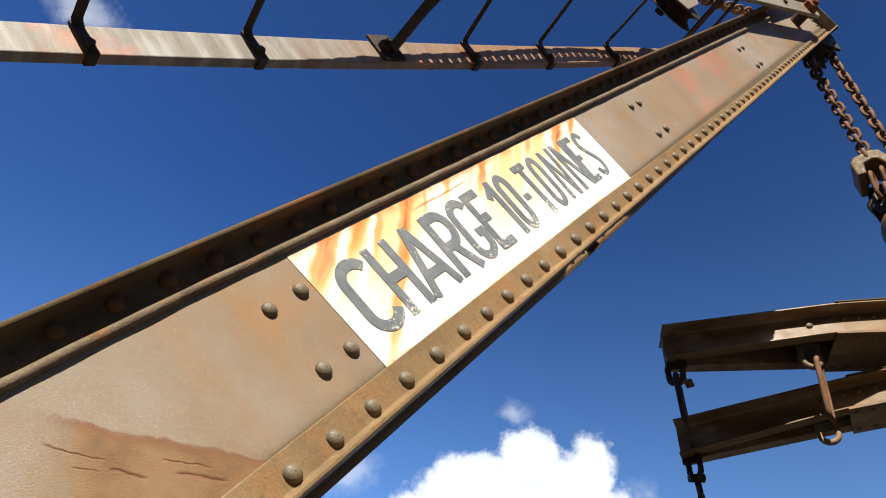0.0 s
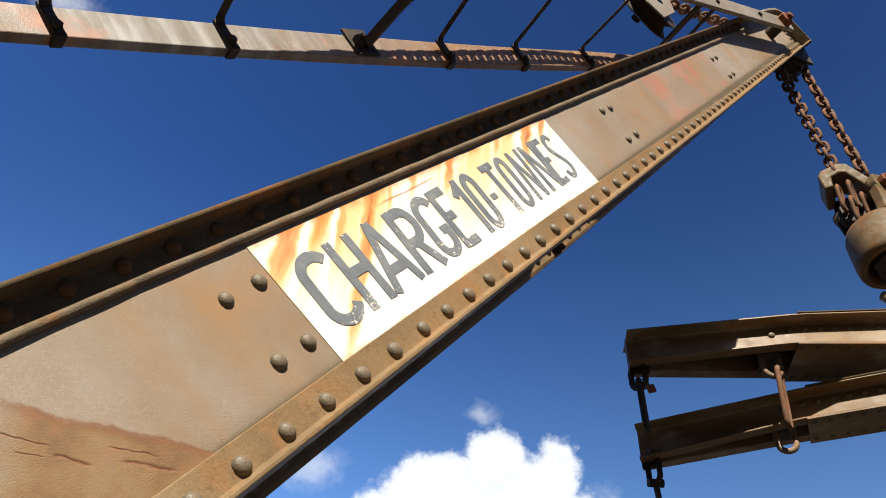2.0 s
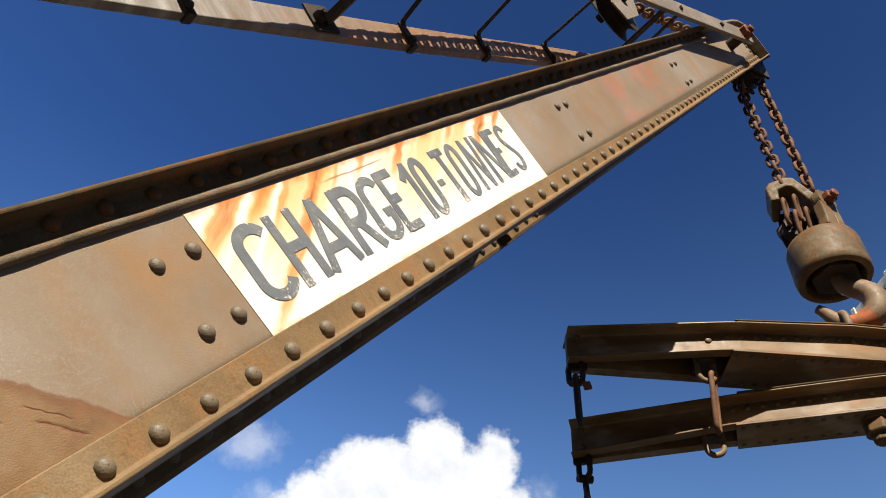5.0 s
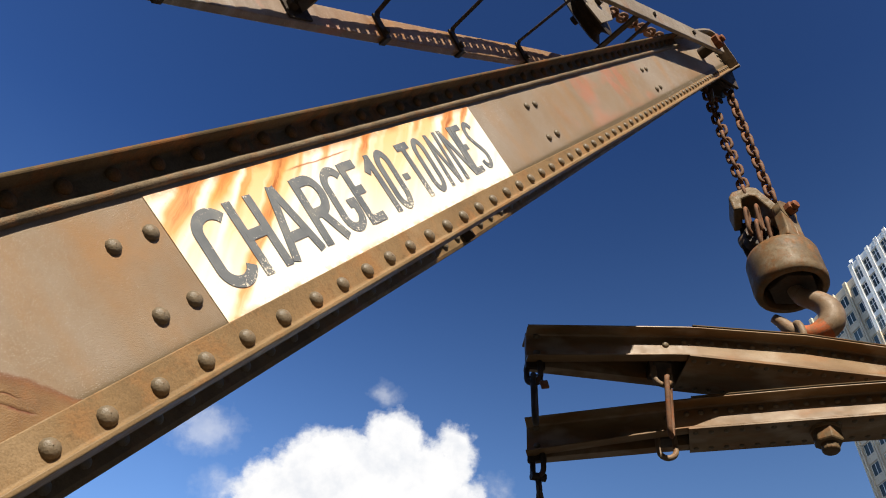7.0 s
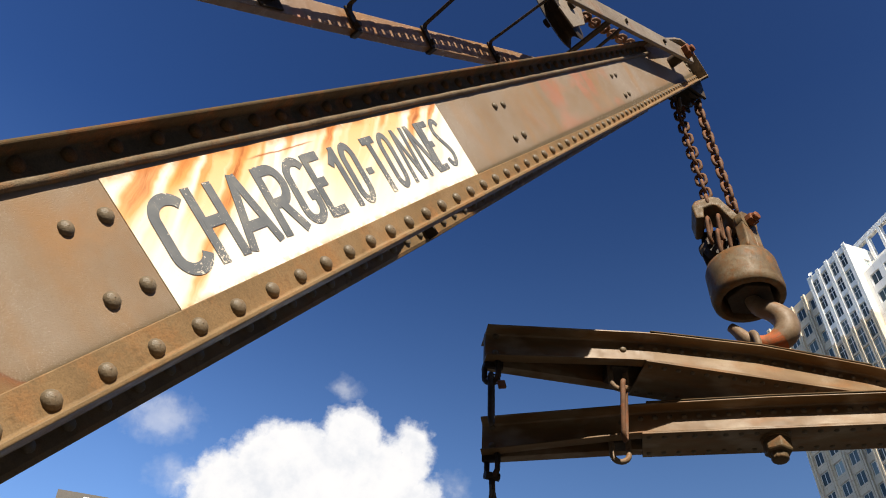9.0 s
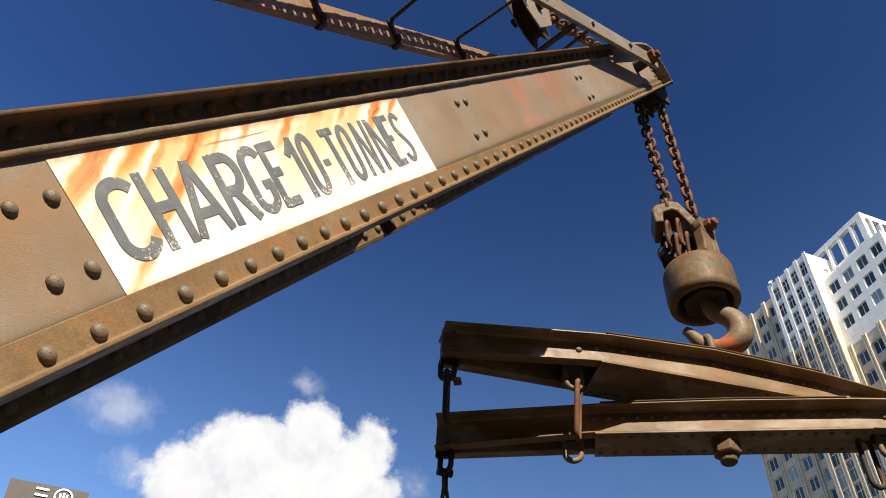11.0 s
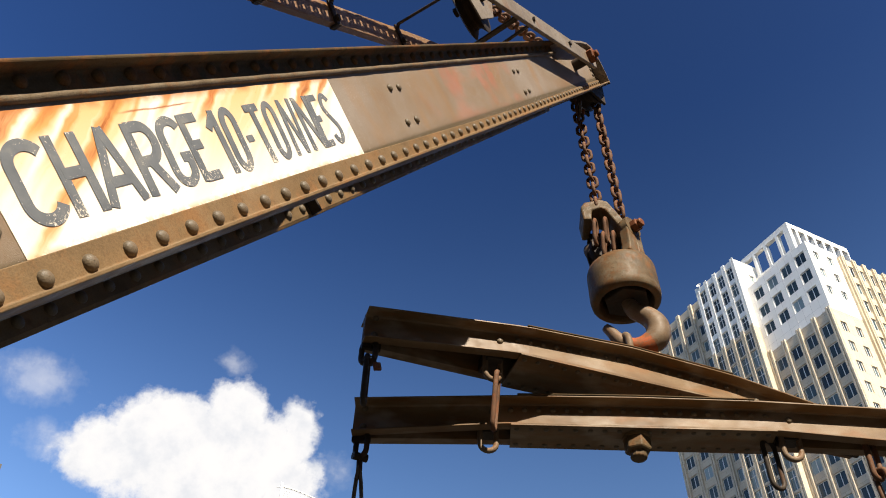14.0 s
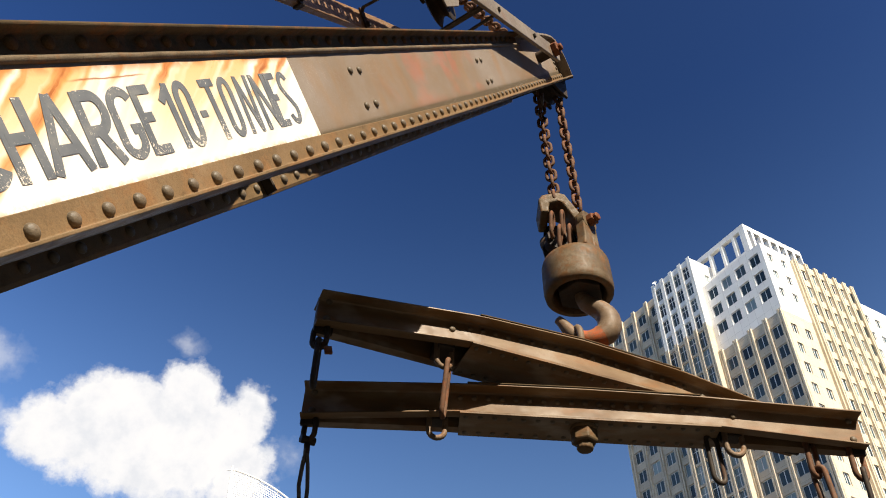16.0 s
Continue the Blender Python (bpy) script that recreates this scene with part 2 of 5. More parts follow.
def letter_paint():
    k = Nodes("letter_grey", 0.5)
    c = k.ramp(k.noise(14, 5, 0.6), [(0.3, (0.085, 0.093, 0.102)), (0.55, (0.125, 0.132, 0.138)), (0.72, (0.18, 0.178, 0.165))])
    low_end = k.ramp(k.math("MULTIPLY", k.axes()[2], 2.5), [(0.25, 0.10), (0.42, 0.0), (0.62, 0.0), (0.73, 0.05)])
    chips = k.math("ADD", k.math("ADD", k.noise(170, 5, 0.75), k.math("MULTIPLY", k.noise(12, 3, 0.6), 0.5)), low_end)
    c = k.mix(k.ramp(chips, [(0.92, 0.0), (0.95, 1.0)]), c, (0.70, 0.62, 0.5))
    k.base(c)
    return k.mat


WEB = web_paint()
SIGN = sign_paint()
LETTER = letter_paint()
ANGLE = weathered("angle_paint", (0.10, 0.064, 0.031), (0.178, 0.114, 0.056), (0.232, 0.16, 0.09), rust=(0.225, 0.115, 0.046), rust_at=0.55, gloss=0.12)
# Angle paint darkened: the shade under the upper flange is put into its colour.
SHADED_BROWN = weathered("shaded_brown_paint", (0.05, 0.035, 0.019), (0.085, 0.059, 0.031), (0.125, 0.088, 0.05), rust=(0.17, 0.068, 0.022), rust_at=0.56, rough=0.75, gloss=0.08)
# Lighter than the upper angle: sunlight on the bead is put into its colour.
BEAD = weathered("sunlit_bead_paint", (0.085, 0.06, 0.034), (0.14, 0.10, 0.058), (0.20, 0.15, 0.095), rust=(0.20, 0.09, 0.03), rust_at=0.58, rough=0.65, broad=8, bump=0.8)
RIVET = weathered("rivet_paint", (0.08, 0.06, 0.038), (0.125, 0.096, 0.062), (0.18, 0.14, 0.094), rust=(0.12, 0.055, 0.022), rust_at=0.62, broad=22, rough=0.45)
TIE = weathered("tie_bar_paint", (0.13, 0.098, 0.068), (0.20, 0.165, 0.128), (0.26, 0.225, 0.185), rust=(0.19, 0.10, 0.05), rust_at=0.6, rough=0.5, broad=2.4)


def far_tie_paint():
    """Pale grey paint with streaks across the bar, rusting to orange brown towards the jib head."""
    k = Nodes("far_tie_paint", 0.5)
    x, _, z = k.axes()[:3]
    a = k.math("ADD", k.math("MULTIPLY", x, 0.78), k.math("MULTIPLY", z, 0.625))
    b = k.math("SUBTRACT", k.math("MULTIPLY", z, 0.78), k.math("MULTIPLY", x, 0.625))
    co = k.n.new("ShaderNodeCombineXYZ")
    k.l.new(k.math("MULTIPLY", a, 16.0), co.inputs[0])
    k.l.new(k.math("MULTIPLY", b, 2.5), co.inputs[2])
    streak = k.noise(1.0, 4, 0.6, co.outputs[0])
    c = k.ramp(streak, [(0.36, (0.145, 0.118, 0.092)), (0.52, (0.20, 0.176, 0.15)), (0.66, (0.29, 0.268, 0.243))])
    rust = k.math("ADD", k.ramp(k.math("MULTIPLY", x, 0.2), [(0.60, 0.0), (0.78, 0.75)]), k.ramp(k.noise(3.1, 5, 0.6), [(0.54, 0.0), (0.66, 0.6)]))
    c = k.mix(rust, c, k.ramp(k.noise(8, 5, 0.6), [(0.35, (0.17, 0.075, 0.026)), (0.65, (0.25, 0.125, 0.045))]))
    c = k.mix(k.ramp(k.noise(2.0, 4, 0.5, k.stretch((1, 1, 1), (4.3, 0, 0))), [(0.62, 0.0), (0.68, 0.7)]), c, (0.42, 0.15, 0.085))
    c = k.mix(k.ramp(k.noise(300, 1, 0.5), [(0.68, 0.0), (0.72, 0.8)]), c, (0.6, 0.58, 0.55))
    k.base(c)
    k.bump(k.noise(220, 3, 0.6), 0.35, 0.003)
    return k.mat


FARTIE = far_tie_paint()
IRON = weathered("dark_iron", (0.024, 0.017, 0.012), (0.038, 0.028, 0.02), (0.062, 0.046, 0.032), rust=(0.09, 0.036, 0.016), rust_at=0.62, rough=0.6, broad=6)


def beam_paint():
    """Brown paint over rolled steel: long soft clouding, pale rub marks, rust specks."""
    k = Nodes("beam_paint", 0.45)
    k.bsdf.inputs["Specular IOR Level"].default_value = 0.28
    long_co = k.stretch((1.0, 3.0, 3.0))
    c = k.ramp(k.noise(2.2, 4, 0.5, long_co), [(0.3, (0.095, 0.052, 0.02)), (0.5, (0.15, 0.088, 0.038)), (0.7, (0.225, 0.152, 0.082))])
    c = k.mix(k.ramp(k.noise(5.5, 5, 0.6, long_co), [(0.5, 0.0), (0.68, 0.7)]), c, (0.19, 0.082, 0.022))
    c = k.mix(k.ramp(k.noise(3.6, 3, 0.5, k.stretch((1.0, 2.0, 2.0), (3, 1, 0))), [(0.52, 0.0), (0.68, 0.65)]), c, (0.29, 0.235, 0.175))
    c = k.mix(k.ramp(k.noise(240, 2, 0.6), [(0.3, 0.3), (0.5, 0.0)]), c, (0.06, 0.034, 0.016))
    k.base(c)
    k.rough(k.ramp(k.noise(12, 5, 0.6), [(0.3, 0.4), (0.7, 0.6)]))
    k.bump(k.noise(160, 3, 0.6), 0.15, 0.002)
    return k.mat


BEAM = beam_paint()
CHAIN = weathered("chain_rust", (0.07, 0.036, 0.02), (0.125, 0.064, 0.035), (0.19, 0.112, 0.068), rust=(0.18, 0.058, 0.02), rust_at=0.56, rough=0.7, broad=14)
BLOCK = weathered("block_paint", (0.062, 0.042, 0.021), (0.115, 0.078, 0.041), (0.205, 0.16, 0.108), rust=(0.165, 0.072, 0.023), rust_at=0.53, rough=0.55, broad=6, gloss=0.18)
HOOKM = weathered("hook_paint", (0.12, 0.08, 0.05), (0.175, 0.122, 0.078), (0.235, 0.172, 0.115), rust=(0.18, 0.08, 0.03), rust_at=0.58, rough=0.5, broad=9)
RED = weathered("red_lead", (0.32, 0.07, 0.02), (0.38, 0.095, 0.03), (0.28, 0.10, 0.045), rust=(0.18, 0.08, 0.035), rust_at=0.5, rough=0.5, broad=9)
NUT = weathered("nut_rust", (0.11, 0.036, 0.014), (0.18, 0.06, 0.022), (0.22, 0.09, 0.038), rust=(0.12, 0.045, 0.02), rough=0.6, broad=20)
STRAP = weathered("strap_grey", (0.07, 0.058, 0.042), (0.115, 0.095, 0.07), (0.16, 0.135, 0.10), rust=(0.08, 0.06, 0.045), rough=0.8, broad=9)


# ---- mesh helpers ----
def part(name, bm, material, parent=None, label=""):
    """Links a bmesh as one mesh object under a thing or a part."""
    mesh = bpy.data.meshes.new(name)
    bm.normal_update()
    bm.to_mesh(mesh)
    bm.free()
    mesh.materials.append(material)
    ob = new(name, mesh)
    if parent:
        ob.parent = parent
    if label:
        tagged(ob, label)
    return ob


def thing(name, m, label, category, group=""):
    ob = new(name)
    ob.matrix_world = m
    return tagged(ob, label, category, group)


def add_box(bm, x0, x1, y0, y1, z0, z1, m=None):
    vs = [bm.verts.new((x, y, z)) for x in (x0, x1) for y in (y0, y1) for z in (z0, z1)]
    for f in ((0, 1, 3, 2), (4, 6, 7, 5), (0, 4, 5, 1), (2, 3, 7, 6), (0, 2, 6, 4), (1, 5, 7, 3)):
        bm.faces.new([vs[i] for i in f])
    if m:
        bmesh.ops.transform(bm, matrix=m, verts=vs)
    return vs


def add_prism(bm, outline, depth, m=None):
    """An outline in x, z pulled from y = 0 to y = depth."""
    a = [bm.verts.new((x, 0, z)) for x, z in outline]
    b = [bm.verts.new((x, depth, z)) for x, z in outline]
    n = len(a)
    bm.faces.new(a)
    bm.faces.new(b[::-1])
    for i in range(n):
        bm.faces.new((a[i], b[i], b[(i + 1) % n], a[(i + 1) % n]))
    if m:
        bmesh.ops.transform(bm, matrix=m, verts=a + b)


def add_loft(bm, rings, closed=True, caps=True):
    """Skins rings of points of equal number."""
    vs = [[bm.verts.new(p) for p in ring] for ring in rings]
    n = len(vs[0])
    for r0, r1 in zip(vs, vs[1:]):
        for i in range(n if closed else n - 1):
            bm.faces.new((r0[i], r0[(i + 1) % n], r1[(i + 1) % n], r1[i]))
    if caps and closed:
        bm.faces.new(vs[0][::-1])
        bm.faces.new(vs[-1])


def add_tube(bm, points, radius, sides=10, closed=False, squash=1.0):
    """A round bar along points; radius is a number or one for each point."""
    pts = [Vector(p) for p in points]
    n = len(pts)
    rad = radius if isinstance(radius, (list, tuple)) else [radius] * n
    ref = None
    rings = []
    for i, p in enumerate(pts):
        a = pts[(i - 1) % n] if closed or i else p
        b = pts[(i + 1) % n] if closed or i < n - 1 else p
        d = (b - a).normalized()
        if ref is None:
            ref = d.orthogonal().normalized()
        ref = (ref - d * ref.dot(d)).normalized()
        side = d.cross(ref)
        rings.append([p + (ref * math.cos(q) + side * math.sin(q) * squash) * rad[i] for q in (2 * math.pi * j / sides for j in range(sides))])
    if closed:
        vs = [[bm.verts.new(p) for p in ring] for ring in rings]
        best = min(range(sides), key=lambda s: (vs[-1][0].co - vs[0][s].co).length)
        for k in range(n):
            r0, r1, s = vs[k], vs[(k + 1) % n], best if k == n - 1 else 0
            for i in range(sides):
                bm.faces.new((r0[i], r0[(i + 1) % sides], r1[(i + 1 + s) % sides], r1[(i + s) % sides]))
    else:
        add_loft(bm, rings)


def add_spin(bm, profile, sides=32, m=None, jitter=0.0):
    """Turns a profile of (radius, height) about z."""
    rings = []
    for r, h in profile:
        rings.append([Vector((r * math.cos(2 * math.pi * j / sides), r * math.sin(2 * math.pi * j / sides), h)) for j in range(sides)])
    start = len(bm.verts)
    add_loft(bm, rings, caps=False)
    if m:
        bm.verts.ensure_lookup_table()
        bmesh.ops.transform(bm, matrix=m, verts=bm.verts[start:])


def smooth(ob, angle=40):
    ob.data.shade_smooth()
    ob.data.set_sharp_from_angle(angle=radians(angle))
    return ob


def soften(ob, width=0.003, segments=2):
    """A worn edge."""
    mod = ob.modifiers.new("worn_edge", "BEVEL")
    mod.width, mod.segments, mod.limit_method, mod.angle_limit = width, segments, "ANGLE", radians(35)
    return ob


def rivet_mesh(radius=0.019, height=0.012):
    """A domed rivet head that points along -y, slightly uneven."""
    bm = bmesh.new()
    prof = [(radius * math.cos(a), height * math.sin(a)) for a in (radians(d) for d in (0, 18, 38, 58, 76))] + [(0.001, height)]
    prof.insert(0, (radius * 1.02, -0.004))
    add_spin(bm, prof, 12, pose(0, 0, 0, 90, 0, 0))
    bmesh.ops.recalc_face_normals(bm, faces=bm.faces)
    mesh = bpy.data.meshes.new("rivet")
    bm.to_mesh(mesh)
    bm.free()
    mesh.shade_smooth()
    mesh.materials.append(RIVET)
    return mesh


RIVET_MESH = rivet_mesh()
# Upper-row heads in that darkened paint, so the flange's shade is in their colour.
SHADED_RIVET = RIVET_MESH.copy()
SHADED_RIVET.materials[0] = SHADED_BROWN


def rivets(parent, places, flip=False, size=1.0, mesh=None):
    """One object a rivet at (x, y, z) of the parent; flip turns the heads to +y."""
    for x, y, z in places:
        ob = new("rivet", mesh or RIVET_MESH)
        ob.parent = parent
        ob.matrix_local = pose(x, y, z, 0, 0, 180 if flip else 0) @ Matrix.Scale(size * random.uniform(0.94, 1.06), 4)


def rivet_strip(name, parent, places, material, flip=False, size=1.0):
    """Many rivets joined into one piece."""
    bm = bmesh.new()
    for x, y, z in places:
        start = len(bm.verts)
        bm.from_mesh(RIVET_MESH)
        bm.verts.ensure_lookup_table()
        bmesh.ops.transform(bm, matrix=pose(x, y, z, 0, 0, 180 if flip else 0) @ Matrix.Scale(size, 4), verts=bm.verts[start:])
    ob = part(name, bm, material, parent)
    ob.data.shade_smooth()
    return tagged(ob, kind="stuff")


def link_mesh(name, length, width, wire, material, sides=10):
    """An oval chain link in the x, z plane, long in z."""
    bm = bmesh.new()
    r = width / 2
    h = length / 2 - r
    pts = [(r * math.cos(a), 0, h + r * math.sin(a)) for a in (math.pi * i / 8 for i in range(9))]
    pts += [(-r * math.cos(a), 0, -h - r * math.sin(a)) for a in (math.pi * i / 8 for i in range(9))]
    add_tube(bm, pts, wire / 2, sides, closed=True)
    mesh = bpy.data.meshes.new(name)
    bmesh.ops.recalc_face_normals(bm, faces=bm.faces)
    bm.to_mesh(mesh)
    bm.free()
    mesh.shade_smooth()
    mesh.materials.append(material)
    return mesh


LINK = link_mesh("link", 0.096, 0.058, 0.0235, CHAIN)


def chain(label, points, group="crane chains", pitch=0.068, twist=20):
    """A chain whose links follow a line of points."""
    pts = [Vector(p) for p in points]
    seg = [(b - a).length for a, b in zip(pts, pts[1:])]
    total, ob = sum(seg), thing("chain", Matrix.Translation(pts[0]), label, "chain", group)
    s, i = 0.0, 0
    while s <= total:
        d, k = s, 0
        while k < len(seg) - 1 and d > seg[k]:
            d -= seg[k]
            k += 1
        p, way = pts[k] + (pts[k + 1] - pts[k]) * (d / seg[k]), (pts[k + 1] - pts[k]).normalized()
        turn = way.to_track_quat("Z", "Y").to_matrix().to_4x4() @ pose(0, 0, 0, random.uniform(-3, 3), random.uniform(-3, 3), twist + 90 * (i % 2) + random.uniform(-7, 7))
        ln = new("link", LINK)
        ln.parent = ob
        ln.matrix_local = Matrix.Translation(p - pts[0]) @ turn
        s += pitch
        i += 1
    return ob


def hex_nut(bm, radius, height, m, bolt=0.0):
    a = [(radius * math.cos(math.pi / 3 * i), radius * math.sin(math.pi / 3 * i)) for i in range(6)]
    start = len(bm.verts)
    add_loft(bm, [[Vector((x, y, h)) for x, y in a] for h in (0, height * 0.85)] + [[Vector((x * 0.9, y * 0.9, height)) for x, y in a]])
    if bolt:
        add_spin(bm, [(bolt, 0.0), (bolt, height * 1.45), (bolt * 0.8, height * 1.55), (0.001, height * 1.6)], 14)
    bm.verts.ensure_lookup_table()
    bmesh.ops.transform(bm, matrix=m, verts=bm.verts[start:])


# ---- ground ----
k = Nodes("paving", 0.8)
k.base(k.ramp(k.noise(0.6, 8, 0.65), [(0.3, (0.024, 0.024, 0.023)), (0.7, (0.05, 0.048, 0.045))]))
k.bump(k.noise(30, 5, 0.6), 0.3, 0.01)
bm = bmesh.new()
add_box(bm, -2500, 2500, -2500, 2500, -0.5, 0.0)
tagged(part("ground", bm, k.mat), "dark grey paved square", "ground", kind="structure")

# ---- unseen blocks round the square, below the view, added to cut low skylight ----
k = Nodes("sky_shield_paint", 0.7)
k.base(k.ramp(k.noise(0.3, 6, 0.6), [(0.3, (0.045, 0.038, 0.031)), (0.7, (0.09, 0.077, 0.064))]))
for i in range(14):
    a = 2 * math.pi * i / 14
    behind = math.cos(a - math.radians(225)) > 0.2
    bm = bmesh.new()
    add_box(bm, -14.5, 14.5, 0, 14, 0, 50 if behind else 19 + 3 * (i % 3))
    block_ob = part("city_block_wall", bm, k.mat)
    block_ob.matrix_world = pose(62 * math.cos(a), 62 * math.sin(a), 0, 0, 0, math.degrees(a) - 90)
    tagged(block_ob, "plain brown unseen block added to hold back low skylight", "wall", kind="structure")

# ---- the jib ----
JIB = pose(0, 0, 3.2, 0, -51.8, 0)
U0, U1 = -3.95, 5.38
WIDTH = 0.43


def low(u):
    """Height of the lower flange's heel over the line of lower rivets."""
    return -0.041 + max(0.0, u - 2.6) * 0.004


def high(u):
    """Height of the upper flange's heel."""
    return 0.440 - 0.0186 * u


def leg(u):
    """Height of the lower angle's upright leg, which narrows towards the head."""
    return max(0.058, 0.087 - 0.012 * max(0.0, u - 0.9))


def strip(profile, y_of, us):
    """A bar of constant section along the jib: profile(u) gives (y, z) corners."""
    bm = bmesh.new()
    add_loft(bm, [[Vector((u, y, z)) for y, z in profile(u)] for u in us])
    bmesh.ops.recalc_face_normals(bm, faces=bm.faces)
    return bm


jib = thing("crane_jib", JIB, "riveted brown steel crane jib, painted load sign, rust patches", "crane jib")
US = [U0 + (U1 - U0) * i / 60 for i in range(61)]


def girder(y, side):
    """One plate girder of the jib. side: -1 for the girder whose outer face looks to -y."""
    us = US
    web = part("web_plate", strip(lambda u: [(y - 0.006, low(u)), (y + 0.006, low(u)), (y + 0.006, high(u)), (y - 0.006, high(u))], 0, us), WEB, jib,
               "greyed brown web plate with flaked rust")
    for s in (side,):
        f = y + s * 0.006
        t, out = s * 0.011, s * 0.082
        bot = part("lower_angle", strip(lambda u: [(f, low(u)), (f + out, low(u)), (f + out, low(u) + 0.010), (f + t * 1.8, low(u) + 0.013), (f + t, low(u) + 0.021),
                                                   (f + t, low(u) + leg(u)), (f, low(u) + leg(u))], 0, us), ANGLE, jib, "ochre brown riveted angle iron")
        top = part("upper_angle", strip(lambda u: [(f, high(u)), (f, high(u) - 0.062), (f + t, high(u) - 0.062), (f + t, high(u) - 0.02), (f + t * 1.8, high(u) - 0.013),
                                                   (f + out * 0.73, high(u) - 0.008), (f + out * 0.73, high(u) + 0.003)], 0, [u for u in us if u < 4.5]), SHADED_BROWN, jib)
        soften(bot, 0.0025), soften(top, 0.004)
        bm = bmesh.new()
        add_tube(bm, [(u, f + s * (0.004 + 0.0006 * math.sin(u * 37)), high(u) - 0.0645 - 0.018 * max(0.0, -0.55 - u) + 0.0005 * math.sin(u * 23)) for u in [U0 + (4.5 - U0) * i / 300 for i in range(301)]], 0.0118, 10)
        smooth(part("bead", bm, BEAD, jib, "rough rounded bead along the angle's toe"))
    return web


def far_low(u):
    """Height of the far girder's lower edge."""
    return -0.044 + 0.011 * max(0.0, u - 1.5)


girder(0.0, -1)
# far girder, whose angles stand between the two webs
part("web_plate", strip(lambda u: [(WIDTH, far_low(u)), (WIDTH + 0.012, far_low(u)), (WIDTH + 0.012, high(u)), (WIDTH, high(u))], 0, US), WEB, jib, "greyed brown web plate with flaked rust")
soften(part("lower_angle", strip(lambda u: [(WIDTH, far_low(u) - 0.003), (WIDTH, far_low(u) + 0.092), (WIDTH - 0.011, far_low(u) + 0.092), (WIDTH - 0.011, far_low(u) + 0.010),
                                            (WIDTH - 0.004, far_low(u) - 0.003)], 0, US), ANGLE, jib, "ochre brown riveted angle iron"), 0.0025)
# unseen cover plate added between the girders; its one open bay lets sun in
for corners in (((U0, 0.007), (1.296, 0.007), (1.627, 0.11), (1.66, WIDTH - 0.002), (U0, WIDTH - 0.002)), ((1.66, WIDTH - 0.002), (1.64, 0.115), (1.75, 0.105), (2.47, 0.007), (4.45, 0.007), (4.45, WIDTH - 0.002))):
    bm = bmesh.new()
    add_loft(bm, [[Vector((u, y, high(u) - dz)) for u, y in corners] for dz in (0.014, 0.004)])
    bmesh.ops.recalc_face_normals(bm, faces=bm.faces)
    part("unseen_cover", bm, SHADED_BROWN, jib)
PITCH = 0.1135
rows = [-0.632 - 0.118 * i for i in range(6, 0, -1)] + [-0.632 + PITCH * 1.09 * i for i in range(6)]
rows += [rows[-1] + PITCH * 0.985 * i for i in range(1, 13)]
while rows[-1] < 5.25:
    rows.append(rows[-1] + max(0.074, 0.1085 - 0.0095 * (rows[-1] - 1.3)))
for u in rows:
    rivets(jib, [(u, -0.018, 0.001 + 0.6 * (low(u) + 0.041))], size=1.0 - 0.085 * max(0.0, u - 1.0))
rivets(jib, [(u, -0.018, high(u) - 0.028) for u in [0.06 - 0.123 * i for i in range(1, 9)] + [0.06 + 0.112 * i for i in range(40)] if u < 4.4], mesh=SHADED_RIVET)
for u, v in ((-0.303, 0.281), (-0.404, 0.279), (-0.404, 0.119), (-0.308, 0.121), (1.722, 0.258), (1.805, 0.254), (1.72, 0.108), (1.815, 0.109),
             (3.41, 0.225), (3.49, 0.222), (3.43, 0.093), (3.515, 0.094)):
    rivets(jib, [(u, -0.007, v)], size=0.98 if u < 1 else 0.86)
rivets(jib, [(1.312 + 0.108 * i, WIDTH - 0.012, far_low(1.312 + 0.108 * i) + 0.039) for i in range(-20, 36)])

# end plate round the head of the jib, sunlight put into its paler paint
head = [(4.45, high(4.45) - 0.002), (5.1, 0.322), (5.25, 0.305), (5.34, 0.27), (5.385, 0.22), (5.40, 0.15), (5.395, 0.06), (5.37, low(5.37))]
bm = bmesh.new()
add_loft(bm, [[Vector((u, -0.086, v)), Vector((u, WIDTH + 0.012, max(v, 0.03))), Vector((u - 0.010, WIDTH + 0.012, max(v, 0.03) - 0.014)), Vector((u - 0.010, -0.086, v - 0.014))] for u, v in head])
bmesh.ops.recalc_face_normals(bm, faces=bm.faces)
soften(part("head_plate", bm, TIE, jib, "thick curved plate round the jib head"), 0.004)
rivets(jib, [(5.31 + 0.008 * i, -0.008, 0.075 + 0.045 * i) for i in range(4)], size=0.7)
# short dark angle on the far girder's inner face
bm = bmesh.new()
add_box(bm, 1.465, 1.477, WIDTH - 0.055, WIDTH - 0.0125, -0.042, 0.076)
add_box(bm, 1.477, 1.515, WIDTH - 0.024, WIDTH - 0.0125, -0.042, 0.076)
part("short_angle", bm, IRON, jib)

# painted sign
bm = bmesh.new()
add_prism(bm, [(-0.268, 0.0445), (1.25, 0.041), (1.268, 0.333), (-0.266, 0.3585)], 0.0012, pose(0, -0.0076, 0))
part("painted_sign", bm, SIGN, jib, "white sign panel streaked with orange rust")


def stroke(line, width):
    """The outline of a painted stroke of even width along a line."""
    pts = [Vector(p) for p in line]
    left, right = [], []
    for i, p in enumerate(pts):
        a, b = pts[max(0, i - 1)], pts[min(len(pts) - 1, i + 1)]
        d = (b - a).normalized()
        n = Vector((-d.y, d.x)) * (width / 2)
        if 0 < i < len(pts) - 1:
            n *= 1 / max(0.5, d.dot((b - p).normalized()))
        left.append(p + n)
        right.append(p - n)
    return left, right


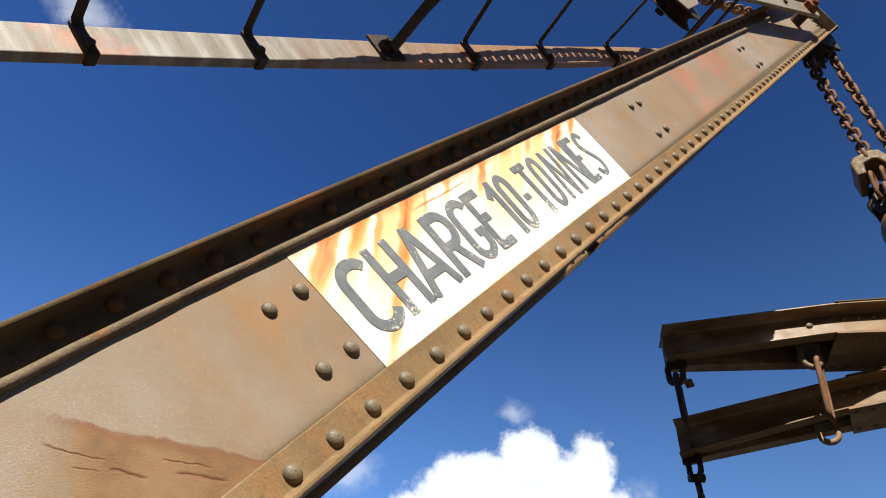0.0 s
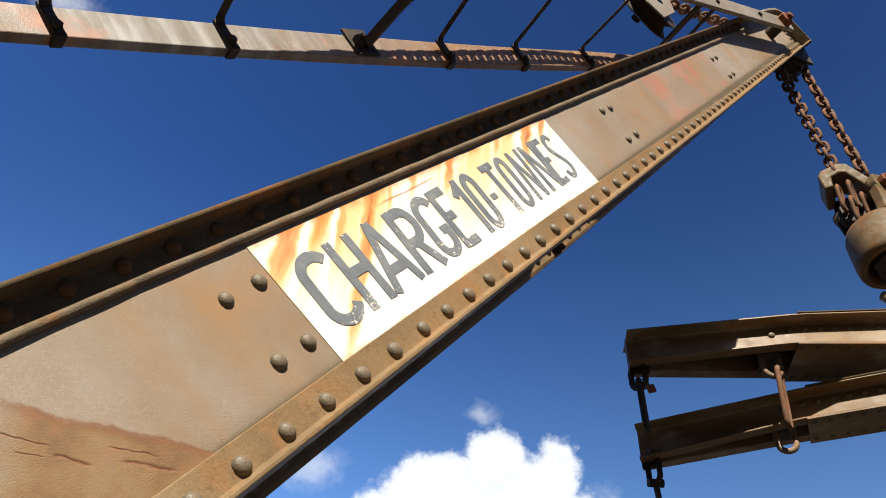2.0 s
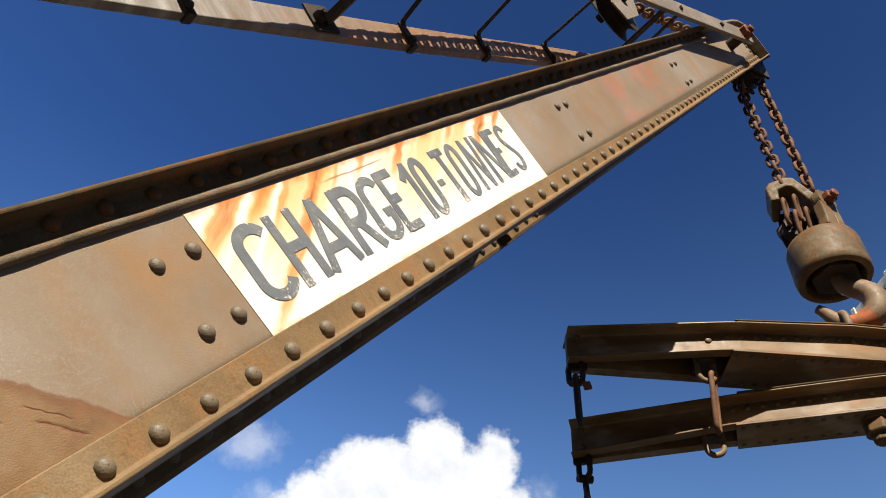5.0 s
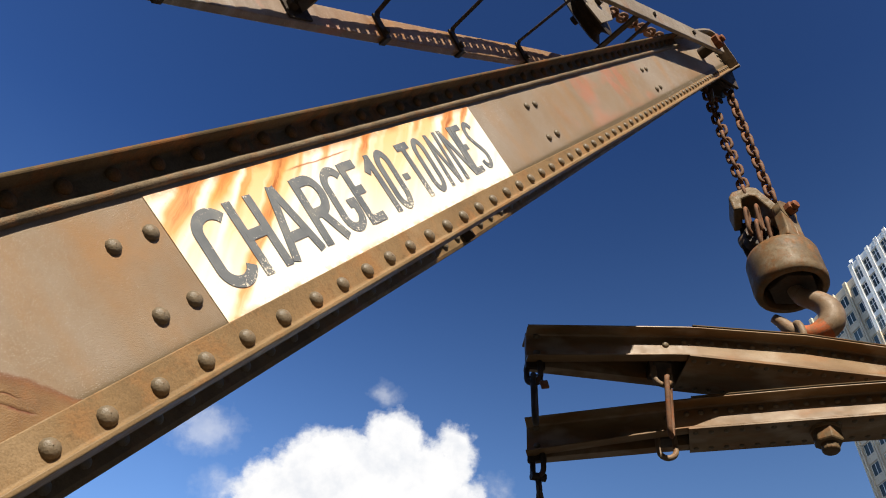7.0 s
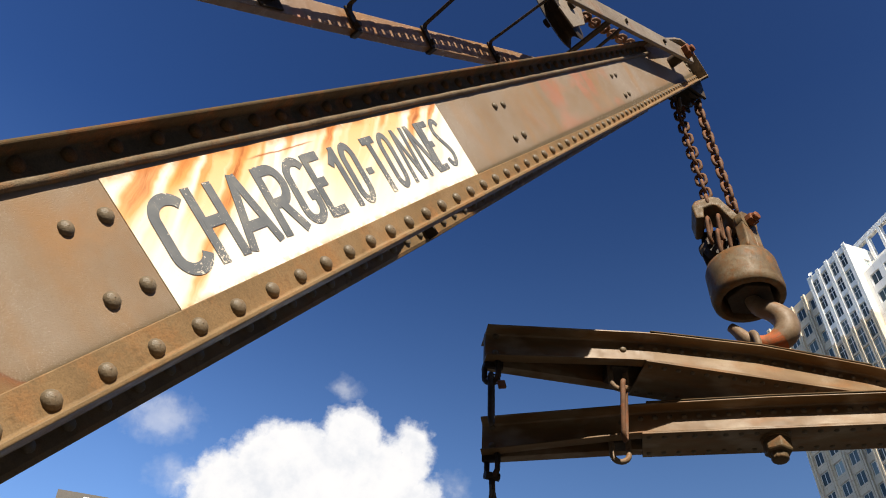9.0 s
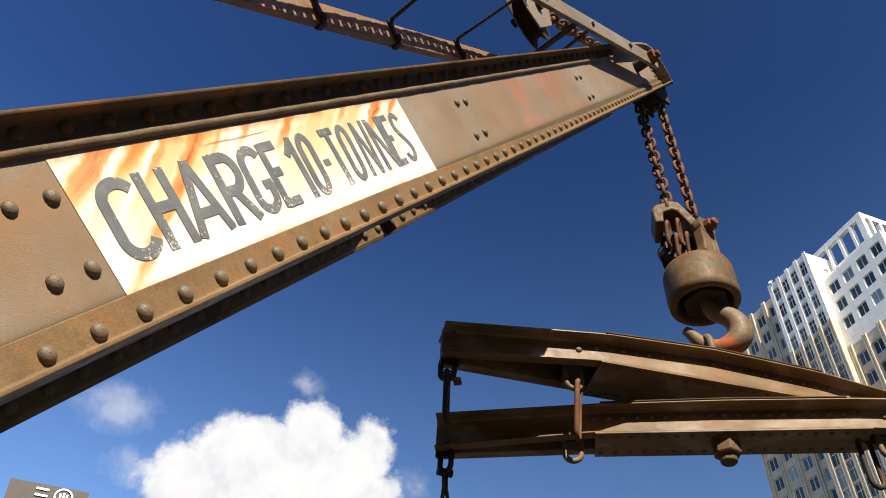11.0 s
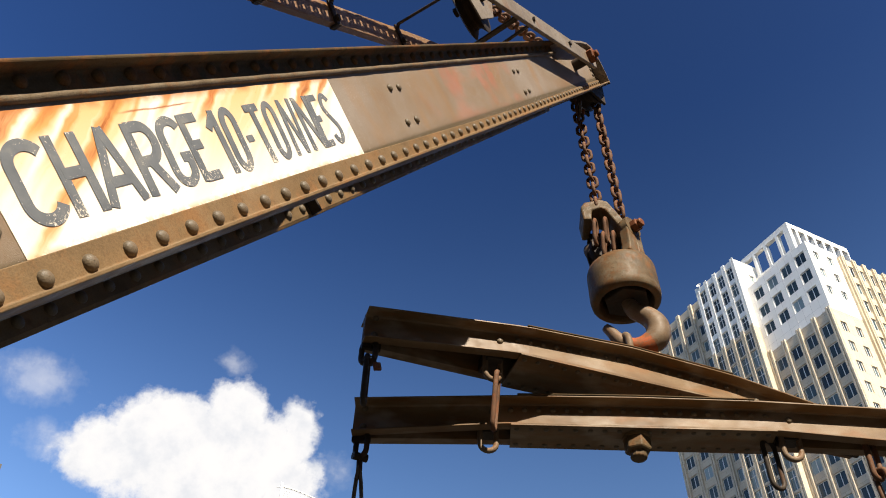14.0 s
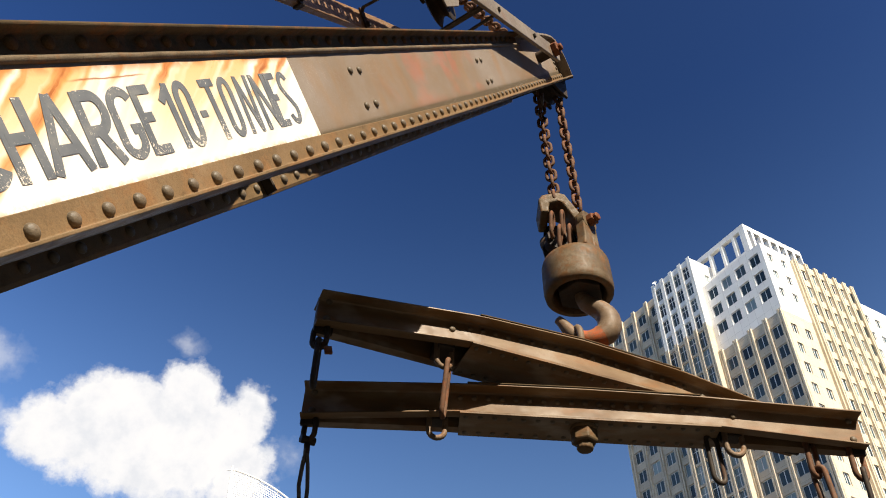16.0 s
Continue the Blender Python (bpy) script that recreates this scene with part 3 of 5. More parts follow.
def bend(cx, cy, rx, ry, a0, a1, n=14):
    return [(cx + rx * math.cos(radians(a0 + (a1 - a0) * i / n)), cy + ry * math.sin(radians(a0 + (a1 - a0) * i / n))) for i in range(n + 1)]


# each letter: lines in a cell that is 1 high; x is in cell widths
GLYPHS = {
    "C": [bend(0.52, 0.72, 0.45, 0.22, 30, 180) + bend(0.5, 0.28, 0.43, 0.22, 180, 340)],
    "H": [[(0.12, 0), (0.12, 1)], [(0.88, 0), (0.88, 1)], [(0.12, 0.52), (0.88, 0.52)]],
    "A": [[(0.08, 0), (0.5, 1)], [(0.92, 0), (0.5, 1)], [(0.26, 0.30), (0.74, 0.30)]],
    "R": [[(0.12, 0), (0.12, 1)], [(0.12, 0.94), (0.5, 0.94)] + bend(0.5, 0.70, 0.36, 0.24, 80, -80) + [(0.12, 0.46)], [(0.45, 0.46), (0.9, 0)]],
    "G": [bend(0.5, 0.74, 0.4, 0.21, 25, 180) + bend(0.48, 0.26, 0.38, 0.2, 180, 350) + [(0.86, 0.42)], [(0.56, 0.41), (0.98, 0.41)]],
    "E": [[(0.14, 0), (0.14, 1)], [(0.14, 0.94), (0.98, 0.94)], [(0.14, 0.54), (0.72, 0.54)], [(0.14, 0.06), (0.98, 0.06)]],
    "1": [[(0.70, 0), (0.70, 1)], [(0.70, 0.93), (0.12, 0.72)]],
    "0": [bend(0.5, 0.74, 0.36, 0.22, 0, 180) + bend(0.5, 0.26, 0.36, 0.22, 180, 360) + [(0.86, 0.74)]],
    "-": [[(0.0, 0.46), (1.0, 0.46)]],
    "T": [[(0.5, 0), (0.5, 1)], [(0, 0.94), (1, 0.94)]],
    "N": [[(0.13, 0), (0.13, 1)], [(0.87, 0), (0.87, 1)], [(0.13, 0.98), (0.87, 0.02)]],
    "S": [bend(0.52, 0.76, 0.38, 0.19, 25, 200) + [(0.35, 0.58), (0.68, 0.42)] + bend(0.5, 0.24, 0.38, 0.19, 30, -165)],
}
GLYPHS["O"] = GLYPHS["0"]


def letter(char, u0, u1, lean, pen, v0=0.099, v1=0.289):
    """One painted letter on the web: u0 to u1 at its foot, its top shifted by lean."""
    bm = bmesh.new()
    for layer, line in enumerate(GLYPHS[char]):
        pts = [(u0 + x * (u1 - u0) + lean * h, v0 + h * (v1 - v0 - 0.006 * u0)) for x, h in line]
        left, right = stroke(pts, pen)
        rows2 = [[bm.verts.new((p.x, -0.0092 - 0.00012 * layer, p.y)) for p in side] for side in (left, right)]
        back = [[bm.verts.new((p.x, -0.0084, p.y)) for p in side] for side in (left, right)]
        for i in range(len(left) - 1):
            bm.faces.new((rows2[0][i], rows2[0][i + 1], rows2[1][i + 1], rows2[1][i]))
            for f, b2 in zip(rows2, back):
                bm.faces.new((f[i], f[i + 1], b2[i + 1], b2[i]))
        for i in (0, -1):
            bm.faces.new((rows2[0][i], rows2[1][i], back[1][i], back[0][i]))
    bmesh.ops.recalc_face_normals(bm, faces=bm.faces)
    part("letter", bm, LETTER, jib, "dark grey chipped painted letter")


for char, u0, u1, lean, pen in (("C", -0.211, -0.105, 0.010, 0.029), ("H", -0.089, 0.006, 0.008, 0.027), ("A", 0.011, 0.140, 0.014, 0.026), ("R", 0.150, 0.257, 0.016, 0.028),
                                ("G", 0.262, 0.356, 0.020, 0.026), ("E", 0.364, 0.440, 0.014, 0.026), ("1", 0.470, 0.532, 0.012, 0.024), ("0", 0.534, 0.606, 0.020, 0.024),
                                ("-", 0.632, 0.664, 0.0, 0.020), ("T", 0.676, 0.746, 0.010, 0.023), ("O", 0.752, 0.820, 0.022, 0.021), ("N", 0.843, 0.922, 0.026, 0.018),
                                ("N", 0.946, 1.042, 0.012, 0.021), ("E", 1.034, 1.092, 0.024, 0.021), ("S", 1.110, 1.178, 0.018, 0.020)):
    letter(char, u0, u1, lean, pen)

# ---- tie bars from the jib head to the mast ----
NEAR_Y, FAR_Y = -0.115, 0.48


def tie_z(x, near=False):
    """Height of a tie bar's middle; both hang through a little."""
    if near:
        return 2.755 + (x + 3.4) * 0.6994
    return 2.378 + (x + 3.4) * 0.7933 - 0.043 * max(0.0, 1 - ((x - 0.1) / 1.5) ** 2)


def tie_bar(y, x0, x1, near, tall, label):
    """A flat bar on edge in the plane y."""
    ob = thing("tie_bar", pose(x0, y, tie_z(x0, near)), label, "tie bar", "tie bars of the jib")
    bm = bmesh.new()
    h, rings = tall / 2 / math.cos(math.radians(37)), []
    for i in range(41):
        x = x0 + (x1 - x0) * i / 40
        z = tie_z(x, near) - tie_z(x0, near)
        rings.append([Vector((x - x0, yy, z + zz)) for yy, zz in ((-0.013, -h), (0.013 if near else 0.03, -h), (0.013 if near else 0.03, h), (-0.013, h))])
    add_loft(bm, rings)
    bmesh.ops.recalc_face_normals(bm, faces=bm.faces)
    soften(part("bar", bm, TIE if near else FARTIE, ob), 0.004)
    for i in range(9):
        x = x1 - 0.45 - 0.52 * i
        if near or i in (0, 8):
            bolt = new("bolt_head", BOLT)
            bolt.parent = ob
            bolt.matrix_local = pose(x - x0, -0.013, tie_z(x, near) - tie_z(x0, near), 90, 0, 20 * i)
    return ob


bm = bmesh.new()
hex_nut(bm, 0.017, 0.014, Matrix.Identity(4))
BOLT = bpy.data.meshes.new("bolt_head")
bm.to_mesh(BOLT)
bm.free()
BOLT.materials.append(IRON)
far_tie = tie_bar(FAR_Y, -3.4, 2.75, False, 0.125, "weathered grey flat steel tie bar with rust runs")
near_tie = tie_bar(NEAR_Y, -3.4, 3.0, True, 0.112, "grey steel tie bar bolted to the jib head")


def rung(x, wide=False):
    """A spacer rod clamped over the far tie bar that reaches to the near one."""
    ob = thing("spacer_bar", Matrix.Identity(4), "dark flat iron spacer strap hooked round the tie bars", "spacer bar", "spacers between the tie bars")
    z = tie_z(x)
    slope = math.atan(0.7933)
    m = pose(x, FAR_Y, z, 0, -math.degrees(slope), 0)
    bm = bmesh.new()
    way = Vector((math.cos(slope), 0, math.sin(slope))) * 0.019
    line = [Vector((x - 0.06, NEAR_Y + 0.02, tie_z(x, True) + 0.06)), m @ Vector((0, -0.040, 0.066)), m @ Vector((0, -0.030, 0.058)), m @ Vector((0, -0.021, 0.04))]
    add_loft(bm, [[p - way, p + way, p + way + Vector((0.003, 0.004, 0.011)), p - way + Vector((0.003, 0.004, 0.011))] for p in line])
    bmesh.ops.recalc_face_normals(bm, faces=bm.faces)
    soften(part("strap", bm, IRON, ob), 0.003)
    bm = bmesh.new()
    add_box(bm, -0.02, 0.02, -0.026, -0.014, -0.072, 0.07, m)
    add_box(bm, -0.02, 0.02, -0.026, 0.026, -0.074, -0.062, m)
    soften(part("clamp", bm, IRON, ob), 0.003)
    bm = bmesh.new()
    hex_nut(bm, 0.017, 0.016, m @ pose(0, -0.026, -0.035, 90, 0, 0))
    part("nut", bm, IRON, ob)
    return ob


for x in (-0.99, -0.486, 0.484, 0.965, 1.5):
    rung(x)

# chain sheave bracket between the tie bars
rack = thing("sheave_bracket", Matrix.Identity(4), "dark iron angle brace with bolt holes between the tie bars", "bracket")
z = tie_z(0.07)
bm = bmesh.new()
add_tube(bm, [(0.06, FAR_Y - 0.03, z - 0.02), (0.13, 0.28, z + 0.14), (0.26, -0.09, z + 0.30)], 0.06, 4, squash=0.3)
part("brace", bm, IRON, rack)
bm = bmesh.new()
add_box(bm, -0.07, 0.06, -0.024, -0.014, -0.065, 0.075, pose(0.05, FAR_Y, z, 0, -38.8, 0))
hex_nut(bm, 0.03, 0.03, pose(0.03, FAR_Y - 0.024, z - 0.02, 90, 0, 0), 0.012)
soften(part("lug", bm, IRON, rack), 0.003)

# ---- chain over the tie bars ----
chain("rusty hoist chain running between the tie bars to the jib head",
      [(-3.2, 0.175, 2.55), (-1.0, 0.175, 4.512), (0.0, 0.175, 5.415), (1.03, 0.175, 6.336), (1.72, 0.175, 6.86), (1.99, 0.175, 6.98), (2.5, 0.175, 7.27), (2.96, 0.175, 7.56)], twist=85)
sheave = thing("chain_sheave", pose(1.80, 0.175, 6.70, 0, 0, 0), "dark grooved iron sheave carried between the tie bars", "sheave")
bm = bmesh.new()
add_spin(bm, [(0.001, -0.055), (0.05, -0.06), (0.07, -0.04), (0.19, -0.055), (0.215, -0.045), (0.165, -0.014), (0.158, 0.0), (0.165, 0.014), (0.215, 0.045), (0.19, 0.055), (0.07, 0.04), (0.05, 0.06), (0.001, 0.055)], 40, pose(0, 0, 0, 84, 0, 8))
bmesh.ops.recalc_face_normals(bm, faces=bm.faces)
smooth(part("wheel", bm, IRON, sheave), 30)
for y, m2 in ((-0.085, TIE),):
    bm = bmesh.new()
    add_prism(bm, [(-0.06, -0.2), (0.08, -0.22), (0.15, 0.02), (0.06, 0.24), (-0.04, 0.24), (-0.1, 0.02)], 0.012, pose(0, y, 0, 0, 20, 0))
    soften(part("side_plate", bm, m2, sheave), 0.004)
bm = bmesh.new()
add_tube(bm, [(0, -0.11, 0), (0, 0.10, 0)], 0.03, 12)
smooth(part("axle", bm, IRON, sheave), 40)

# flat braces between the tie bars near the head
for x0, x1, half in ((1.906, 2.10, 0.036), (2.056, 2.30, 0.018)):
    tie = thing("tie_brace", Matrix.Identity(4), "dark flat iron brace between the tie bars near the head", "brace", "braces between the tie bars")
    p, q = Vector((x0, NEAR_Y + 0.02, tie_z(x0, True) - 0.02)), Vector((x1, FAR_Y - 0.02, tie_z(x1)))
    way = Vector((0.78, 0.0, 0.62)) * half
    off = Vector((-0.007, 0.0, 0.009))
    bm = bmesh.new()
    add_loft(bm, [[r - way, r + way, r + way + off, r - way + off] for r in (p, q)])
    bmesh.ops.recalc_face_normals(bm, faces=bm.faces)
    soften(part("bar", bm, IRON, tie), 0.003)
    bm = bmesh.new()
    hex_nut(bm, 0.02, 0.016, pose(x1, FAR_Y - 0.026, tie_z(x1), 90, 0, 0))
    part("bolt_head", bm, IRON, tie)

# ---- nut on the jib head pin ----
pin = thing("head_pin", pose(2.88, NEAR_Y - 0.012, tie_z(2.88, True), 90, 0, 0), "rusty orange hexagon nut and pin on the jib head", "nut")
bm = bmesh.new()
add_spin(bm, [(0.001, -0.66), (0.04, -0.66), (0.04, 0.0), (0.001, 0.0)], 20)
smooth(part("pin", bm, IRON, pin))
bm = bmesh.new()
hex_nut(bm, 0.054, 0.046, Matrix.Identity(4), 0.026)
soften(part("nut", bm, NUT, pin), 0.004)

# ---- hook block ----
HOOK = Vector((3.24, 0.083, 0))
RIGHT = Vector((0.533, -0.846, 0))
AWAY = Vector((0.846, 0.533, 0))
left_top, left_foot = HOOK - RIGHT * 0.098 - AWAY * 0.07, HOOK - RIGHT * 0.082 - AWAY * 0.07
right_top, right_foot = HOOK + RIGHT * 0.075 + AWAY * 0.07, HOOK + RIGHT * 0.09 + AWAY * 0.07
chain("rusty iron load chain hanging from the jib head", [(*left_top.xy, 7.12), (*left_foot.xy, 5.98)])
chain("rusty iron load chain hanging from the jib head", [(*right_top.xy, 7.36), (*right_foot.xy, 5.9)], twist=65)
lug = thing("chain_lug", pose(left_top.x, left_top.y, 7.0, 6, -10, 25), "pale worn iron lug joining the chain to the head", "lug")
bm = bmesh.new()
add_prism(bm, [(-0.03, -0.05), (0.03, -0.05), (0.034, 0.03), (0.018, 0.085), (-0.014, 0.085), (-0.032, 0.03)], 0.022, pose(0, -0.034, 0))
bmesh.ops.recalc_face_normals(bm, faces=bm.faces)
soften(part("plate", bm, FARTIE, lug), 0.005)
bm = bmesh.new()
hex_nut(bm, 0.022, 0.02, pose(0, -0.034, -0.02, 90, 0, 0))
part("bolt_head", bm, NUT, lug)
top_wheel = thing("head_sheave", Matrix.LocRotScale(HOOK + Vector((0, 0, 7.32)), Euler((radians(90), 0, radians(-10))), None), "dark iron chain sheave under the jib head", "sheave")
bm = bmesh.new()
add_spin(bm, [(0.001, -0.06), (0.15, -0.06), (0.16, -0.045), (0.12, -0.01), (0.12, 0.01), (0.16, 0.045), (0.15, 0.06), (0.001, 0.06)], 30)
bmesh.ops.recalc_face_normals(bm, faces=bm.faces)
smooth(part("wheel", bm, IRON, top_wheel), 30)
bm = bmesh.new()
add_box(bm, -0.11, 0.12, -0.14, 0.1, -0.085, -0.065)
add_box(bm, -0.11, 0.12, -0.14, 0.1, 0.065, 0.085)
soften(part("cheek", bm, IRON, top_wheel), 0.004)

yaw = math.degrees(math.atan2(RIGHT.y, RIGHT.x)) - 45
block = thing("hook_block", pose(HOOK.x, HOOK.y, 5.215, 0, 0, yaw), "brown iron hook block with a round counterweight and chain wheel", "hook block")
# local x runs along the wheel pin
turned_out = pose(0, 0, 0, 0, 0, 45)
strap_line = [(-0.19, 0.655), (-0.197, 0.77), (-0.168, 0.812), (-0.065, 0.832), (-0.02, 0.812), (0.095, 0.56), (0.122, 0.42), (0.122, 0.335), (0.074, 0.335), (0.058, 0.50),
              (-0.046, 0.735), (-0.078, 0.752), (-0.128, 0.735), (-0.138, 0.655)]
bm = bmesh.new()
add_prism(bm, strap_line, 0.2, turned_out @ pose(0, -0.1, 0))
bmesh.ops.recalc_face_normals(bm, faces=bm.faces)
soften(part("cap", bm, BLOCK, block, "open rounded strap over the chain wheel"), 0.012, 3)
bm = bmesh.new()
add_prism(bm, [(-0.16, 0.335), (0.04, 0.335), (0.03, 0.5), (-0.05, 0.70), (-0.15, 0.70), (-0.18, 0.5)], 0.02, turned_out @ pose(0, 0.075, 0))
bmesh.ops.recalc_face_normals(bm, faces=bm.faces)
soften(part("back_plate", bm, IRON, block), 0.006)
bm = bmesh.new()
add_spin(bm, [(0.001, -0.05), (0.11, -0.05), (0.125, -0.035), (0.095, -0.01), (0.095, 0.01), (0.125, 0.035), (0.11, 0.05), (0.001, 0.05)], 30, turned_out @ pose(-0.07, 0.02, 0.50, 90, 0, 0) @ Matrix.Scale(0.8, 4))
bmesh.ops.recalc_face_normals(bm, faces=bm.faces)
smooth(part("chain_wheel", bm, IRON, block), 30)
bm = bmesh.new()
add_spin(bm, [(0.001, -0.2), (0.07, -0.2), (0.075, -0.185), (0.075, -0.11), (0.03, -0.11), (0.03, 0.108), (0.075, 0.108), (0.07, 0.15), (0.001, 0.15)], 18, pose(0, 0, 0.56, 0, 90, 0))
bmesh.ops.recalc_face_normals(bm, faces=bm.faces)
smooth(part("wheel_pin", bm, BLOCK, block), 30)
bm = bmesh.new()
hex_nut(bm, 0.042, 0.045, pose(0.15, 0, 0.56, 0, 90, 0), 0.028)
soften(part("nut", bm, NUT, block), 0.003)
bm = bmesh.new()
add_loft(bm, [[Vector((x, y, z)) for x, y in ((0.082, -w), (0.148, -w), (0.148, w), (0.082, w))] for z, w in ((0.33, 0.085), (0.40, 0.07), (0.52, 0.066), (0.60, 0.062), (0.635, 0.04))])
bmesh.ops.recalc_face_normals(bm, faces=bm.faces)
soften(part("pin_bearing", bm, BLOCK, block, "upright bearing for the wheel pin"), 0.008)
# chain round the wheel, seen through the open side
for x, y, z, lean_by in ((-0.12, -0.05, 0.585, -10), (-0.085, -0.065, 0.45, -14), (-0.055, -0.06, 0.58, -16), (-0.02, -0.055, 0.46, -18)):
    ln = new("chain_link", LINK)
    ln.parent = block
    ln.matrix_local = turned_out @ pose(x, y, z, 8, lean_by, 68) @ Matrix.Diagonal((1.1, 1.1, 1.75, 1))
# counterweight drum, open below
bm = bmesh.new()
add_spin(bm, [(0.001, 0.325), (0.125, 0.325), (0.178, 0.313), (0.206, 0.285), (0.217, 0.25), (0.221, 0.05), (0.214, 0.012), (0.198, 0.0), (0.174, 0.002), (0.164, 0.02), (0.156, 0.16), (0.001, 0.17)], 48)
bmesh.ops.recalc_face_normals(bm, faces=bm.faces)
bmesh.ops.transform(bm, matrix=pose(-0.006, 0, 0.036) @ Matrix.Diagonal((0.955, 0.955, 0.925, 1)), verts=bm.verts)
drum = smooth(part("counterweight", bm, BLOCK, block, "worn round counterweight, open below"), 50)
bm = bmesh.new()
a6 = [(0.14 * math.cos(math.pi / 3 * i), 0.14 * math.sin(math.pi / 3 * i)) for i in range(6)]
add_loft(bm, [[Vector((x, y, h)) for x, y in a6] for h in (0.04, 0.2)])
soften(part("swivel_nut", bm, IRON, block), 0.006)

# hook, its plane turned to face the open square
hook = thing("crane_hook", pose(HOOK.x, HOOK.y, 5.2, 0, 0, math.degrees(math.atan2(RIGHT.y, RIGHT.x)) - 6), "worn brown forged hook with red paint in its bowl", "hook")
path = [(0.0, 0.14), (0.005, 0.06), (0.03, -0.005), (0.100, -0.062), (0.140, -0.135), (0.128, -0.212), (0.07, -0.258), (0.003, -0.268), (-0.062, -0.238), (-0.100, -0.188), (-0.124, -0.145), (-0.158, -0.098)]
rad = [0.038, 0.042, 0.052, 0.060, 0.069, 0.071, 0.063, 0.053, 0.044, 0.038, 0.033, 0.024]
fine_p, fine_r = [], []
for i in range(len(path) - 1):
    p0, p1, p2, p3 = (Vector(path[max(0, min(len(path) - 1, i + q))]) for q in (-1, 0, 1, 2))
    for s in (0, 0.25, 0.5, 0.75):
        q = 0.5 * (2 * p1 + (p2 - p0) * s + (2 * p0 - 5 * p1 + 4 * p2 - p3) * s * s + (3 * p1 - p0 - 3 * p2 + p3) * s ** 3)
        fine_p.append((q.x, 0, q.y))
        fine_r.append(rad[i] + (rad[i + 1] - rad[i]) * s)
bm = bmesh.new()
add_tube(bm, fine_p, fine_r, 14)
smooth(part("hook_body", bm, HOOKM, hook), 60)
bm = bmesh.new()
add_tube(bm, fine_p[23:31], [r * 1.02 for r in fine_r[23:31]], 14)
smooth(part("bowl", bm, RED, hook, "red painted hook bowl"), 60)

# ring through the hook
ring = thing("hook_ring", pose(HOOK.x - 0.03, HOOK.y + 0.05, 4.925, 0, 0, math.degrees(math.atan2(AWAY.y, AWAY.x)) + 12), "worn iron ring between hook and lifting beam", "ring")
bm = bmesh.new()
add_tube(bm, [(0.06 * math.cos(a), 0, 0.085 * math.sin(a)) for a in (2 * math.pi * i / 24 for i in range(24))], 0.021, 10, closed=True)
bmesh.ops.recalc_face_normals(bm, faces=bm.faces)
smooth(part("ring_body", bm, HOOKM, ring))

# ---- lifting beams ----
AXIS = Vector((3.19, 0.165, 0))


